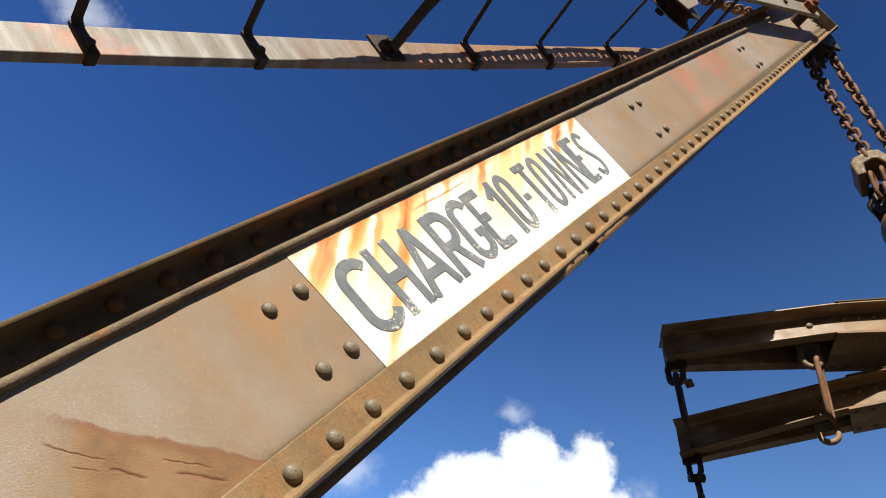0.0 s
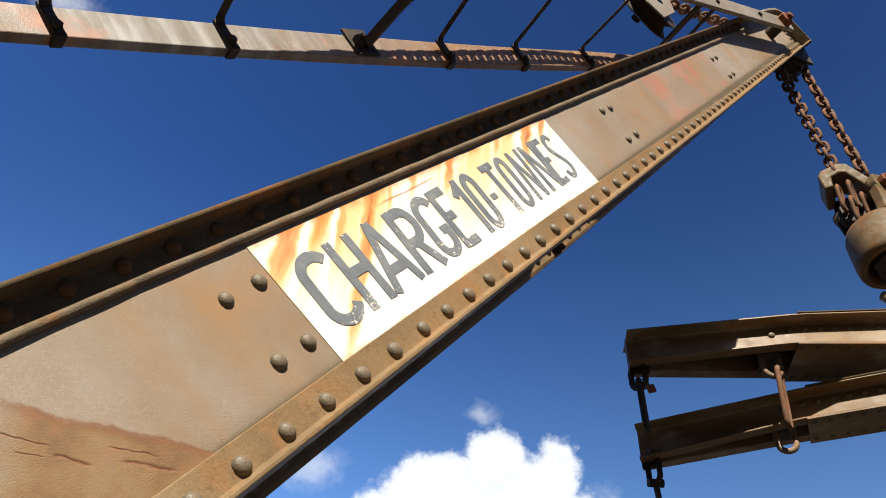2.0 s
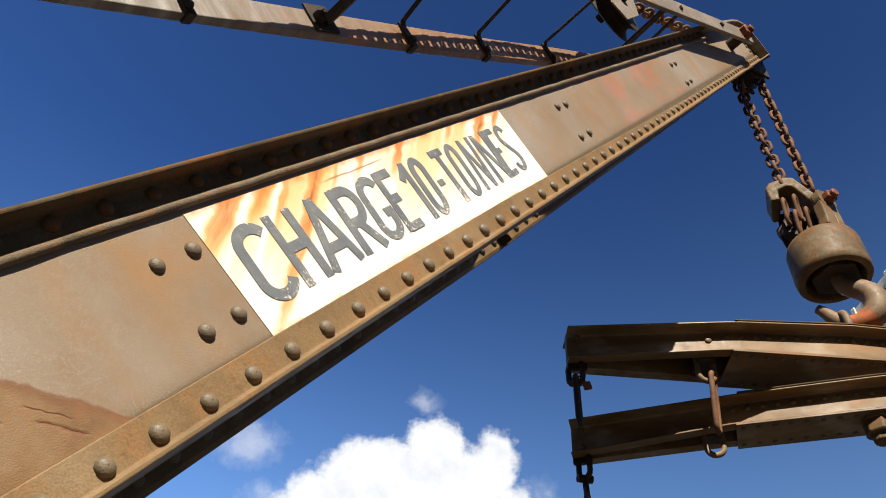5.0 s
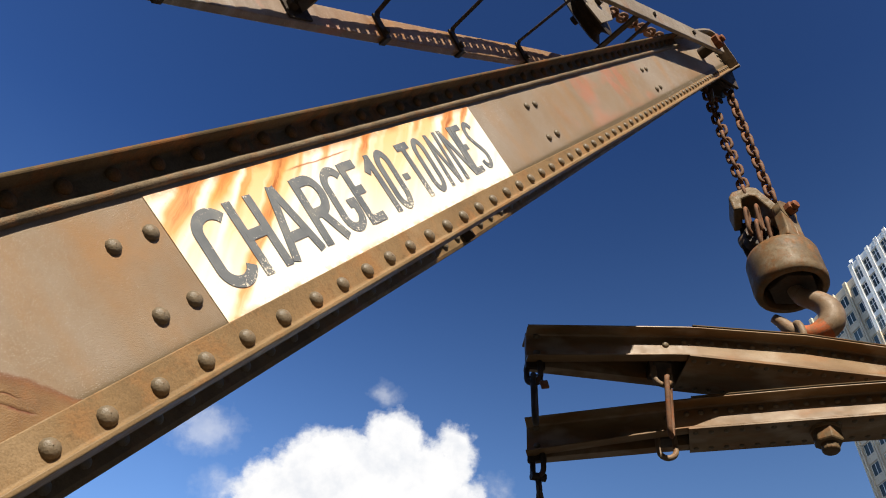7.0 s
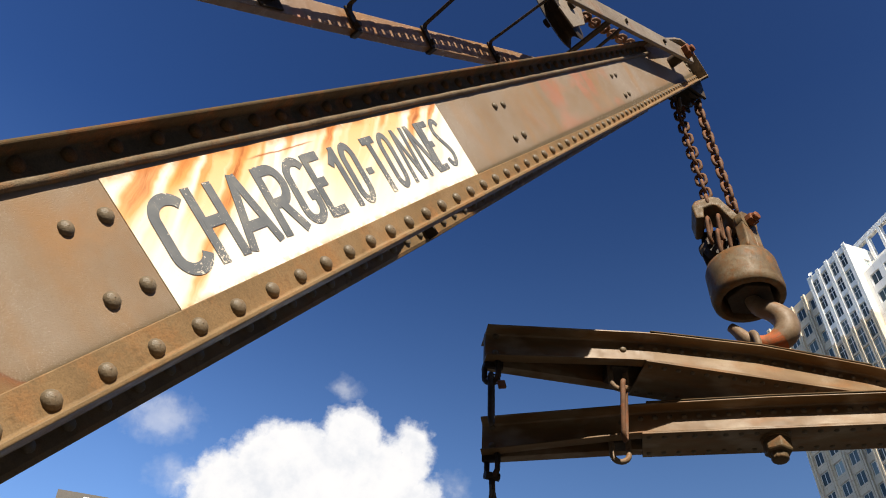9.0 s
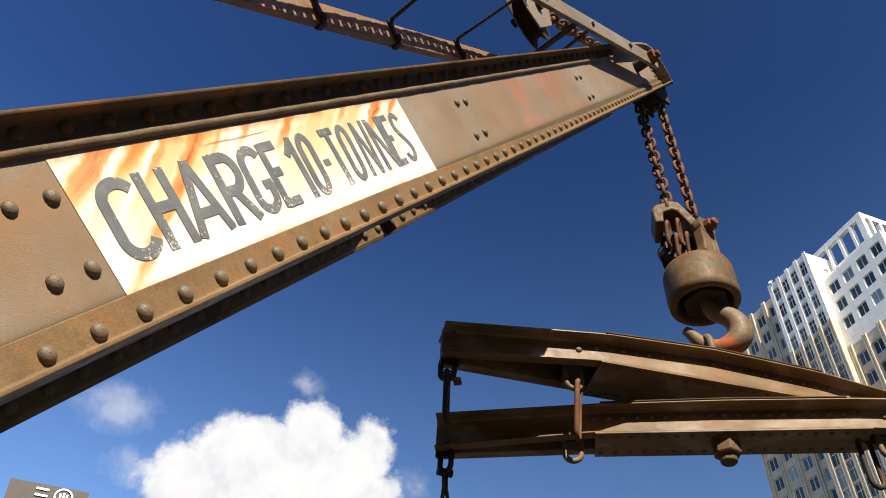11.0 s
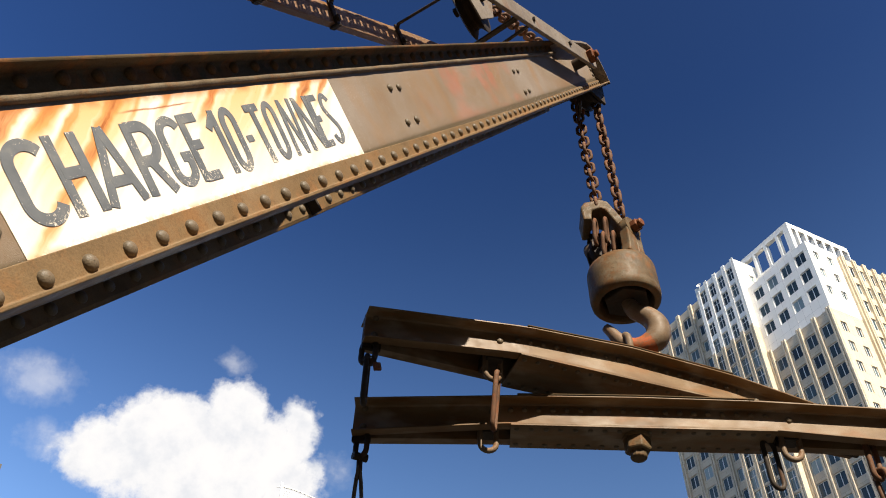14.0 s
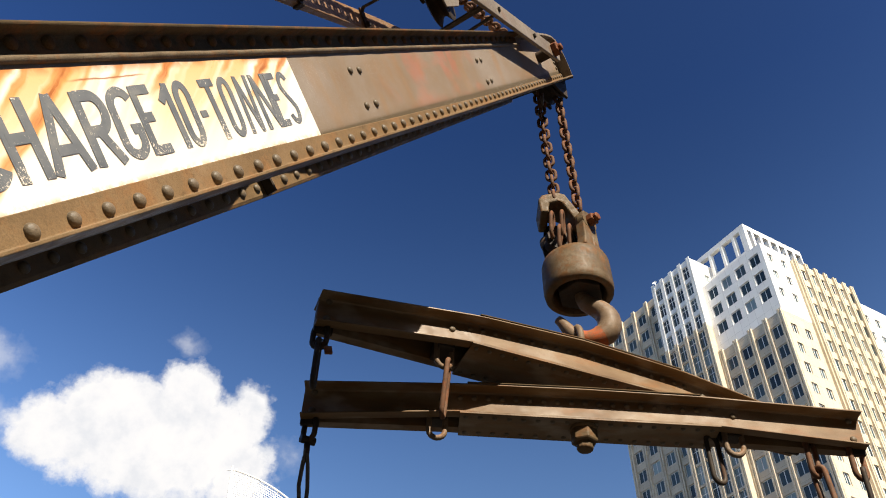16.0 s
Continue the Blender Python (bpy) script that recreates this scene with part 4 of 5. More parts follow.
def lifting_beam(label, direction, z, tilt, half, prof, wide, mid):
    """Two channels bowed apart and joined at their ends, with cover plates and rivets. Local x runs to the sling end, local y to the front."""
    ang = math.degrees(math.atan2(direction[1], direction[0]))
    m = pose(AXIS.x, AXIS.y, z, 0, 0, ang) @ pose(0, mid, 0, 0, tilt, 0)
    ob = thing("lifting_beam", m, label, "lifting beam", "lifting beams under the hook")
    ss = [-half + 2 * half * i / 40 for i in range(41)]
    flange = 0.058

    def gap(s):
        return 0.010 + (wide - flange - 0.010) * min(1.0, max(0.0, (half - abs(s)) / (half - 0.62)))

    def lo(s):
        return prof[0] + (prof[1] - prof[0]) * min(1.0, max(0.0, (half - abs(s)) / (half - 0.7)))

    def hi(s):
        return prof[2] + (prof[3] - prof[2]) * max(0.0, 1 - abs(s) / half)

    def section(front, s):
        w, f, t = gap(s), gap(s) + flange, 0.011
        top = f + 0.022
        zb, zt = lo(s), hi(s)
        pts = [(w, zb), (f, zb), (f, zb + t * 0.8), (w + t * 1.6, zb + t * 1.2), (w + t, zb + t * 2), (w + t, zt - t * 2), (w + t * 1.6, zt - t * 1.2), (top, zt - t * 0.8), (top, zt), (w, zt)]
        return [Vector((s, front * y, q)) for y, q in pts]

    for front in (1, -1):
        bm = bmesh.new()
        add_loft(bm, [section(front, s) for s in ss])
        bmesh.ops.recalc_face_normals(bm, faces=bm.faces)
        soften(part("channel", bm, BEAM, ob), 0.002)
        rivets(ob, [(s, front * (gap(s) + 0.0115), hi(s) - 0.05) for s in [-0.68 + 0.074 * i for i in range(19)]], flip=front > 0, size=0.78)
        rivets(ob, [(x, front * (gap(x) + 0.0115), lo(x) + q) for x in (half - 0.055, -half + 0.055) for q in (0.05, 0.16)], flip=front > 0, size=0.95)
        rivets(ob, [(x, front * (gap(x) + 0.0115), lo(x) + 0.10) for x in (0.75, -0.8)], flip=front > 0, size=1.0)
    bm = bmesh.new()
    add_box(bm, -0.71, 0.655, -wide - 0.004, wide + 0.004, lo(0) - 0.012, lo(0) - 0.001)
    soften(part("bottom_cover", bm, BEAM, ob, "riveted cover plate"), 0.002)
    bm = bmesh.new()
    add_loft(bm, [[Vector((s, y, hi(s) + h)) for y, h in ((-wide - 0.027, 0.001), (wide + 0.027, 0.001), (wide + 0.027, 0.008), (-wide - 0.027, 0.008))] for s in (-0.62, -0.3, 0.0, 0.3, 0.62)])
    bmesh.ops.recalc_face_normals(bm, faces=bm.faces)
    # Top cover takes the shaded brown, its underside's shade put into the rusty colour.
    soften(part("top_cover", bm, SHADED_BROWN, ob, "rusty riveted cover plate, darkened for its shaded underside"), 0.002)
    for yy in (-wide + 0.035, wide - 0.035):
        for i in range(18):
            rv = new("rivet", RIVET_MESH)
            rv.parent = ob
            rv.matrix_local = pose(-0.67 + i * 0.076, yy, lo(0) - 0.013, 90, 0, 0) @ Matrix.Scale(0.7, 4)
    bm = bmesh.new()
    for x in (half - 0.05, -half + 0.05):
        add_box(bm, x - 0.05, x + 0.05, -0.012, 0.012, lo(x) - 0.03, hi(x) + 0.006)
    soften(part("end_packing", bm, IRON, ob), 0.003)
    # plates added between the channels to keep the sun out of the slot
    for e in (1, -1):
        bm = bmesh.new()
        add_loft(bm, [[Vector((e * q, y, hi(q) + h)) for y, h in ((-gap(q), -0.03), (gap(q), -0.03), (gap(q), -0.02), (-gap(q), -0.02))] for q in (0.6, 0.9, 1.15, half - 0.04)])
        bmesh.ops.recalc_face_normals(bm, faces=bm.faces)
        part("sun_stop_plate", bm, BEAM, ob)
    bm = bmesh.new()
    for x in (0.77, -0.79):
        add_box(bm, x - 0.045, x + 0.045, -gap(x) + 0.002, gap(x) - 0.002, lo(x) - 0.01, lo(x) + 0.07)
    soften(part("link_seat", bm, IRON, ob), 0.003)
    return m, lo, hi


def shackle(m, name, label, width, drop, wire, material=CHAIN, turn=0):
    """A round-bar U that hangs by its open end from m."""
    ob = thing(name, m @ pose(0, 0, 0, 0, 0, turn), label, "shackle", "shackles on the lifting beams")
    r = width / 2
    pts = [(-r, 0, 0.05), (-r, 0, -0.02)] + [(-r * math.cos(a), 0, -drop + r - r * math.sin(a)) for a in (math.pi * i / 8 for i in range(9))] + [(r, 0, -0.02), (r, 0, 0.05)]
    bm = bmesh.new()
    add_tube(bm, pts, wire / 2, 12)
    smooth(part("bow", bm, material, ob))
    return ob


def oval(m, label, length, width, wire, material=CHAIN):
    """A long link that hangs from m, lying in m's x, z plane."""
    ob = thing("long_link", m, label, "link", "long links on the lifting beams")
    mesh = link_mesh("link_body", length, width, wire, material, 12)
    ln = new("link_body", mesh)
    ln.parent = ob
    ln.matrix_local = pose(0, 0, -length / 2)
    return ob


UM, ulo, uhi = lifting_beam("brown riveted steel lifting beam hung from the hook", (-0.8, 0.6), 4.70, -3.15, 1.475, (-0.097, -0.045, 0.090, 0.154), 0.15, -0.05)
LM, llo, lhi = lifting_beam("brown riveted steel lifting beam with a large nut below", (-0.563, 0.827), 4.40, -3.4, 1.49, (-0.085, -0.045, 0.108, 0.124), 0.11, -0.01)
for M, f in ((UM, ulo), (LM, llo)):
    end = M @ Matrix.Translation((1.435, 0, f(1.43) - 0.02))
    oval(end @ pose(0, 0, 0.04, 0, 0, -35), "dark iron oval eye at the end of the lifting beam", 0.14, 0.076, 0.03, IRON)
    shackle(M @ Matrix.Translation((0.77, 0.03, f(0.77) - 0.01)), "link_shackle", "rusty round-bar shackle under the lifting beam", 0.085, 0.105, 0.03, HOOKM, 5)
shackle(LM @ Matrix.Translation((-0.79, 0.03, llo(0.79) - 0.01)), "link_shackle", "rusty round-bar shackle under the lifting beam", 0.09, 0.11, 0.031, HOOKM, 5)
shackle(LM @ Matrix.Translation((-1.2, 0.0, llo(1.2) - 0.01)), "link_shackle", "rusty round-bar shackle under the lifting beam", 0.06, 0.17, 0.03, CHAIN, 30)
shackle(LM @ Matrix.Translation((-1.435, 0, llo(1.43) - 0.02)), "end_shackle", "dark iron shackle at the end of the lifting beam", 0.075, 0.15, 0.03, CHAIN, 20)
oval(UM @ pose(1.435, 0, ulo(1.43) - 0.075, 0, 3, 70), "dark long iron link hanging from the end eye", 0.275, 0.06, 0.028, IRON)
oval(UM @ pose(0.745, 0.04, ulo(0.77) - 0.07, -6, 8, 60), "rusty long iron link hanging between the beams", 0.32, 0.065, 0.028)
oval(LM @ pose(-0.68, 0.0, llo(0.7) + 0.0, 0, 3.4, 25), "dark long iron link hanging through the beam", 0.27, 0.075, 0.026, IRON)
oval(LM @ pose(-1.21, 0.0, llo(1.2) - 0.13, 0, 6, -60), "rusty long iron link hanging from its shackle", 0.34, 0.07, 0.03)
oval(LM @ pose(-1.45, 0.0, llo(1.43) - 0.11, 0, 6, 60), "dark long iron link hanging from the end shackle", 0.36, 0.06, 0.028, IRON)

# padlock with its wire on the end shackle
lock = thing("padlock", UM @ pose(1.40, 0.05, ulo(1.43) - 0.13, 0, 14, 0), "small rusty red padlock on a wire loop", "padlock")
bm = bmesh.new()
add_box(bm, -0.02, 0.02, -0.009, 0.009, -0.055, -0.012)
soften(part("body", bm, NUT, lock), 0.004)
bm = bmesh.new()
add_tube(bm, [(0.028 + 0.034 * math.cos(a), -0.02, 0.015 + 0.03 * math.sin(a)) for a in (2 * math.pi * i / 18 for i in range(18))], 0.004, 6, closed=True)
part("wire", bm, IRON, lock)

# big nut under the lower beam
nut = thing("pivot_nut", LM @ pose(-0.005, 0.02, llo(0) - 0.014, 180, 0, 38), "large brown hexagon nut on the pivot bolt", "nut")
bm = bmesh.new()
add_spin(bm, [(0.001, 0.0), (0.075, 0.0), (0.075, 0.014), (0.001, 0.014)], 24)
bmesh.ops.recalc_face_normals(bm, faces=bm.faces)
smooth(part("washer", bm, BEAM, nut), 30)
bm = bmesh.new()
hex_nut(bm, 0.072, 0.074, pose(0, 0, 0.012), 0.044)
bmesh.ops.recalc_face_normals(bm, faces=bm.faces)
soften(part("nut_body", bm, BLOCK, nut), 0.005)

# sling below the lower beam's end
sling = thing("sling", LM @ pose(1.435, 0, llo(1.43) - 0.14, 0, 3.4, 30), "grey worn lifting sling hanging from the end shackle", "sling")
bm = bmesh.new()
add_tube(bm, [(-0.04, 0, 0.02), (0.04, 0, 0.02)], 0.022, 12)
add_tube(bm, [(0, 0, 0.0), (0, 0, -0.06)], 0.016, 10)
smooth(part("bolt", bm, IRON, sling), 40)
for sx in (-1, 1):
    bm = bmesh.new()
    add_tube(bm, [(0, 0, -0.03), (0.014 * sx, 0.0, -0.12), (0.024 * sx, 0, -0.24), (0.018 * sx, 0.01, -0.33), (0.006 * sx, 0.012, -0.4), (0.004 * sx, 0.01, -1.1)], 0.016, 10, squash=0.6)
    smooth(part("strand", bm, STRAP, sling), 60)


# ---- clouds far off ----
def cloud_card(name, direction, dist, wide, tall, blobs, label, body=1.0, thin=1.4):
    """A distant backdrop of cloud; blobs: x, y, rx, ry, weight in metres on it."""
    d = Vector(direction).normalized()
    x = d.cross(Vector((0, 0, 1))).normalized()
    y = x.cross(d)
    m = Matrix((x, y, -d)).transposed().to_4x4()
    m.translation = d * dist
    bm = bmesh.new()
    vs = [bm.verts.new(p) for p in ((-wide, -tall, 0), (wide, -tall, 0), (wide, tall, 0), (-wide, tall, 0))]
    bm.faces.new(vs)
    k = Nodes(name, 1.0)
    field = None
    warp = k.n.new("ShaderNodeTexNoise")
    warp.inputs["Scale"].default_value, warp.inputs["Detail"].default_value = 0.012, 4
    k.l.new(k.co, warp.inputs["Vector"])
    bend = k.n.new("ShaderNodeVectorMath")
    bend.operation = "MULTIPLY_ADD"
    k.l.new(warp.outputs["Color"], bend.inputs[0])
    bend.inputs[1].default_value = (60, 60, 0)
    off = k.n.new("ShaderNodeVectorMath")
    k.l.new(k.co, off.inputs[0])
    off.inputs[1].default_value = (-30, -30, 0)
    k.l.new(off.outputs[0], bend.inputs[2])
    for bx, by, rx, ry, weight in blobs:
        mp = k.n.new("ShaderNodeMapping")
        mp.vector_type = "POINT"
        mp.inputs["Scale"].default_value = (1 / rx, 1 / ry, 0)
        mp.inputs["Location"].default_value = (-bx / rx, -by / ry, 0)
        k.l.new(bend.outputs[0], mp.inputs["Vector"])
        ln = k.n.new("ShaderNodeVectorMath")
        ln.operation = "LENGTH"
        k.l.new(mp.outputs[0], ln.inputs[0])
        one = k.math("MULTIPLY", k.math("SUBTRACT", 1.0, ln.outputs["Value"]), weight)
        field = one if field is None else k.math("MAXIMUM", field, one)
    puff = k.math("SUBTRACT", k.noise(0.011, 9, 0.62), 0.5)
    lump = k.math("SUBTRACT", k.noise(0.028, 6, 0.6), 0.5)
    field = k.math("ADD", field, k.math("ADD", k.math("MULTIPLY", puff, 0.62), k.math("MULTIPLY", lump, 0.42)))
    mask = k.ramp(field, [(0.0, 0.0), (0.07 * thin, 0.22), (0.15 * thin, 0.75), (0.24 * thin, 1.0)])
    mask = k.math("MULTIPLY", mask, body)
    em = k.n.new("ShaderNodeEmission")
    shade = k.ramp(k.noise(0.008, 6, 0.6), [(0.36, (0.82, 0.85, 0.90)), (0.5, (0.95, 0.96, 0.98)), (0.6, (1.0, 1.0, 1.0))])
    k.l.new(shade, em.inputs["Color"])
    em.inputs["Strength"].default_value = 0.49
    clear = k.n.new("ShaderNodeBsdfTransparent")
    mx = k.n.new("ShaderNodeMixShader")
    k.l.new(mask, mx.inputs[0])
    k.l.new(clear.outputs[0], mx.inputs[1])
    k.l.new(em.outputs[0], mx.inputs[2])
    k.l.new(mx.outputs[0], k.n["Material Output"].inputs["Surface"])
    ob = part(name, bm, k.mat)
    ob.matrix_world = m
    return tagged(ob, label, "backdrop", kind="structure")


cloud_card("backdrop_cloud", (0.5376, 0.6734, 0.5075), 2600, 900, 520,
           [(-10, -70, 320, 165, 1.0), (62, 80, 105, 112, 1.0), (-100, 30, 195, 98, 1.0), (-235, -60, 165, 110, 0.95), (236, 50, 66, 105, 0.85), (165, 0, 130, 115, 0.9), (225, -90, 120, 130, 0.75)], "white cumulus cloud in a deep blue sky")
cloud_card("backdrop_wisp", (0.5376, 0.6734, 0.5075), 2620, 900, 520,
           [(32, 222, 60, 42, 0.5), (-465, 110, 125, 80, 0.62), (-400, -40, 120, 60, 0.42), (350, -40, 70, 60, 0.25)], "thin white wisps of cloud", 0.45, 2.6)
cloud_card("backdrop_wisp", (-0.03, 0.56, 0.82), 2600, 300, 200, [(0, 0, 130, 70, 0.6)], "thin white wisp of cloud", 0.5, 2.6)

# ---- the high-rise ----
STONE = Nodes("pale_stone", 0.7)
k = STONE
block_id = k.n.new("ShaderNodeTexBrick")
block_id.inputs["Scale"].default_value = 1.0
block_id.inputs["Brick Width"].default_value, block_id.inputs["Row Height"].default_value, block_id.inputs["Mortar Size"].default_value = 1.3, 0.775, 0.012
block_id.inputs["Color1"].default_value, block_id.inputs["Color2"].default_value, block_id.inputs["Mortar"].default_value = (0.58, 0.50, 0.38, 1), (0.52, 0.44, 0.33, 1), (0.28, 0.22, 0.15, 1)
swap = k.n.new("ShaderNodeCombineXYZ")
ax = k.axes()
k.l.new(k.math("ADD", ax[0], ax[1]), swap.inputs[0])
k.l.new(ax[2], swap.inputs[1])
k.l.new(swap.outputs[0], block_id.inputs["Vector"])
k.base(k.mix(k.ramp(k.noise(0.5, 6, 0.6), [(0.35, 0.0), (0.7, 0.4)]), block_id.outputs["Color"], (0.40, 0.33, 0.24)))
STONE = k.mat


def clad(name, light, dark, joint):
    """Wall panels with fine joints, a storey high."""
    k = Nodes(name, 0.65)
    brick = k.n.new("ShaderNodeTexBrick")
    brick.offset = 0.0
    for key, value in (("Scale", 1.0), ("Brick Width", 1.36), ("Row Height", 1.55), ("Mortar Size", 0.018)):
        brick.inputs[key].default_value = value
    for key, value in (("Color1", light), ("Color2", dark), ("Mortar", joint)):
        brick.inputs[key].default_value = (*value, 1)
    flat = k.n.new("ShaderNodeCombineXYZ")
    ax = k.axes()
    k.l.new(k.math("ADD", ax[0], ax[1]), flat.inputs[0])
    k.l.new(ax[2], flat.inputs[1])
    k.l.new(flat.outputs[0], brick.inputs["Vector"])
    k.base(k.mix(k.ramp(k.noise(0.4, 6, 0.6), [(0.35, 0.0), (0.7, 0.35)]), brick.outputs["Color"], tuple(v * 0.86 for v in dark)))
    return k.mat


WHITE = clad("white_cladding", (0.84, 0.82, 0.77), (0.80, 0.78, 0.73), (0.52, 0.50, 0.47))
BEIGE = clad("beige_stone", (0.60, 0.51, 0.37), (0.55, 0.46, 0.33), (0.32, 0.26, 0.18))
k = Nodes("window_glass", 0.06)
info = k.n.new("ShaderNodeObjectInfo")
k.base(k.ramp(info.outputs["Random"], [(0.0, (0.016, 0.026, 0.034)), (0.55, (0.045, 0.07, 0.08)), (0.8, (0.10, 0.14, 0.15)), (1.0, (0.26, 0.33, 0.34))]))
GLASS = k.mat
k = Nodes("window_frame_paint", 0.5)
k.base(k.ramp(k.noise(3, 3, 0.5), [(0.3, (0.62, 0.61, 0.58)), (0.7, (0.74, 0.73, 0.70))]))
FRAMEP = k.mat
k = Nodes("dark_core", 0.8)
k.base(k.ramp(k.noise(1.0, 4, 0.5), [(0.3, (0.03, 0.03, 0.03)), (0.7, (0.05, 0.05, 0.05))]))
CORE = k.mat

tower = thing("high_rise", pose(103.62, 9.75, 0, 0, 0, -26), "high-rise with pale stone and white upper walls and many windows", "high-rise")
WINDOWS = {}


def window_meshes(w, h):
    """Frame and pane of a window, shared by all windows of that size. x along, y inward."""
    if (w, h) not in WINDOWS:
        bm = bmesh.new()
        t = 0.1
        add_box(bm, -w / 2, w / 2, 0, 0.1, -h / 2, -h / 2 + t)
        add_box(bm, -w / 2, w / 2, 0, 0.1, h / 2 - t, h / 2)
        for x in (-w / 2, -t / 2, w / 2 - t):
            add_box(bm, x, x + t, 0.003, 0.097, -h / 2 + t, h / 2 - t)
        if h > 2.1:
            for x in (-w / 2 + t, t / 2):
                add_box(bm, x, x + w / 2 - t * 1.5, 0.005, 0.095, h * 0.12, h * 0.12 + t)
        frame_mesh = bpy.data.meshes.new("window_frame")
        bm.to_mesh(frame_mesh)
        bm.free()
        frame_mesh.materials.append(FRAMEP)
        bm = bmesh.new()
        add_box(bm, -w / 2 + t, w / 2 - t, 0.04, 0.06, -h / 2 + t, h / 2 - t)
        pane_mesh = bpy.data.meshes.new("pane")
        bm.to_mesh(pane_mesh)
        bm.free()
        pane_mesh.materials.append(GLASS)
        WINDOWS[(w, h)] = (frame_mesh, pane_mesh)
    return WINDOWS[(w, h)]


def facade(o, turned, length, z0, z1, cols, w, sill_rows, h, material, pier=0.0, pier_mat=None, deep_in=0.16):
    """A wall with real openings. o: its first corner in the tower's plan; turned: it runs along y and looks to -x, else along x and looks to -y."""
    def put(bm, a, b, d0, d1, zz0, zz1):
        if turned:
            add_box(bm, o[0] + d0, o[0] + d1, o[1] + a, o[1] + b, zz0, zz1)
        else:
            add_box(bm, o[0] + a, o[0] + b, o[1] + d0, o[1] + d1, zz0, zz1)

    bm = bmesh.new()
    edges = [0.0] + [v for c in cols for v in (c - w / 2, c + w / 2)] + [length]
    for a, b in zip(edges[0::2], edges[1::2]):
        put(bm, a, b, 0, 0.45, z0, z1)
    for c in cols:
        last = z0
        for zr in sorted(sill_rows):
            put(bm, c - w / 2, c + w / 2, 0.004, 0.45, last, zr - h / 2)
            last = zr + h / 2
        put(bm, c - w / 2, c + w / 2, 0.004, 0.45, last, z1)
    bmesh.ops.recalc_face_normals(bm, faces=bm.faces)
    part("wall", bm, material, tower)
    if pier:
        for c in [(a + b) / 2 for a, b in zip(edges[0::2], edges[1::2])]:
            for k2 in (-0.2, 0.2):
                bm = bmesh.new()
                put(bm, c + k2 - 0.14, c + k2 + 0.14, -pier, 0.0, z0, z1 + 0.25)
                bmesh.ops.recalc_face_normals(bm, faces=bm.faces)
                part("pilaster", bm, pier_mat or material, tower)
    fm, pm = window_meshes(w, h)
    for c in cols:
        for zr in sill_rows:
            wob = new("window", fm)
            wob.parent = tower
            if turned:
                wob.matrix_local = pose(o[0] + deep_in, o[1] + c, zr, 0, 0, -90)
                wob.matrix_local = Matrix(((0, 1, 0, o[0] + deep_in), (1, 0, 0, o[1] + c), (0, 0, 1, zr), (0, 0, 0, 1)))
            else:
                wob.matrix_local = pose(o[0] + c, o[1] + deep_in, zr)
            pn = new("pane", pm)
            pn.parent = wob


def core(x0, x1, y0, y1, z1, material=None, z0=0.0):
    bm = bmesh.new()
    add_box(bm, x0, x1, y0, y1, z0, z1)
    bmesh.ops.recalc_face_normals(bm, faces=bm.faces)
    part("core_wall", bm, material or CORE, tower)


def levels(top, low_z, step=3.1):
    out = []
    while top > low_z:
        out.append(top)
        top -= step
    return out


# corner block
rows_a = levels(86.2, 40)
cols4 = [1.65 + 2.72 * i for i in range(4)]
facade((0, 0), True, 11.5, 76.4, 88.37, cols4, 1.75, [r for r in rows_a if r > 77], 1.85, WHITE)
facade((0.02, 0), True, 11.5, 38, 76.4, cols4, 1.75, [r for r in rows_a if r < 75.5], 1.9, STONE, 0.28)
facade((0.47, 0), False, 5.33, 76.4, 88.37, [1.0, 3.7], 1.0, [r for r in rows_a if r > 77], 1.5, WHITE)
facade((0.49, 0.02), False, 5.3, 38, 76.4, [1.0, 3.7], 1.1, [r for r in rows_a if r < 75.5], 1.6, BEIGE)
core(0.47, 18, 0.47, 11.4, 88.0)
core(0.0, 18, 0.0, 32.3, 38.0, STONE)
# projecting wing
rows_b = levels(91.7, 40)
cols_w = [1.25 + 2.0 * i for i in range(4)]
facade((-1.13, 11.52), True, 8.4, 81.2, 93.9, cols_w, 1.35, [r for r in rows_b if r > 82.3], 2.3, WHITE, 0.08)
facade((-1.11, 11.52), True, 8.4, 38, 81.2, cols_w, 1.5, [r for r in rows_b if r < 80.2], 2.75, STONE, 0.2)
facade((-0.66, 11.52), False, 5.2, 81.2, 93.9, [2.6], 1.0, [91.0], 1.4, WHITE)
facade((-0.66, 11.54), False, 1.0, 38, 81.2, [], 1.0, [], 1.4, BEIGE)
core(-0.65, 18, 11.98, 19.9, 93.5)
# long rear part
facade((0.3, 19.94), True, 12.4, 38, 93.5, [1.7 + 3.0 * i for i in range(4)], 1.7, levels(91.2, 40), 1.9, STONE, 0.28)
core(0.76, 18, 19.94, 32.3, 93.2, STONE)
# beige wing with close pilasters
facade((5.82, -0.35), False, 12.7, 38, 87.5, [1.75 + 2.02 * i for i in range(6)], 1.25, levels(85.4, 40), 2.0, BEIGE, 0.3)
core(5.84, 18.5, 0.12, 10, 87.2, BEIGE)
# white end
facade((18.54, 0.0), False, 9.0, 60, 85.6, [1.6 + 2.6 * i for i in range(3)], 1.2, levels(82.8, 62), 1.6, WHITE)
facade((18.54, 0.02), False, 9.0, 38, 60, [1.6 + 2.6 * i for i in range(3)], 1.2, levels(58, 40), 1.6, BEIGE)
core(18.56, 27.5, 0.5, 10, 85.3, WHITE)
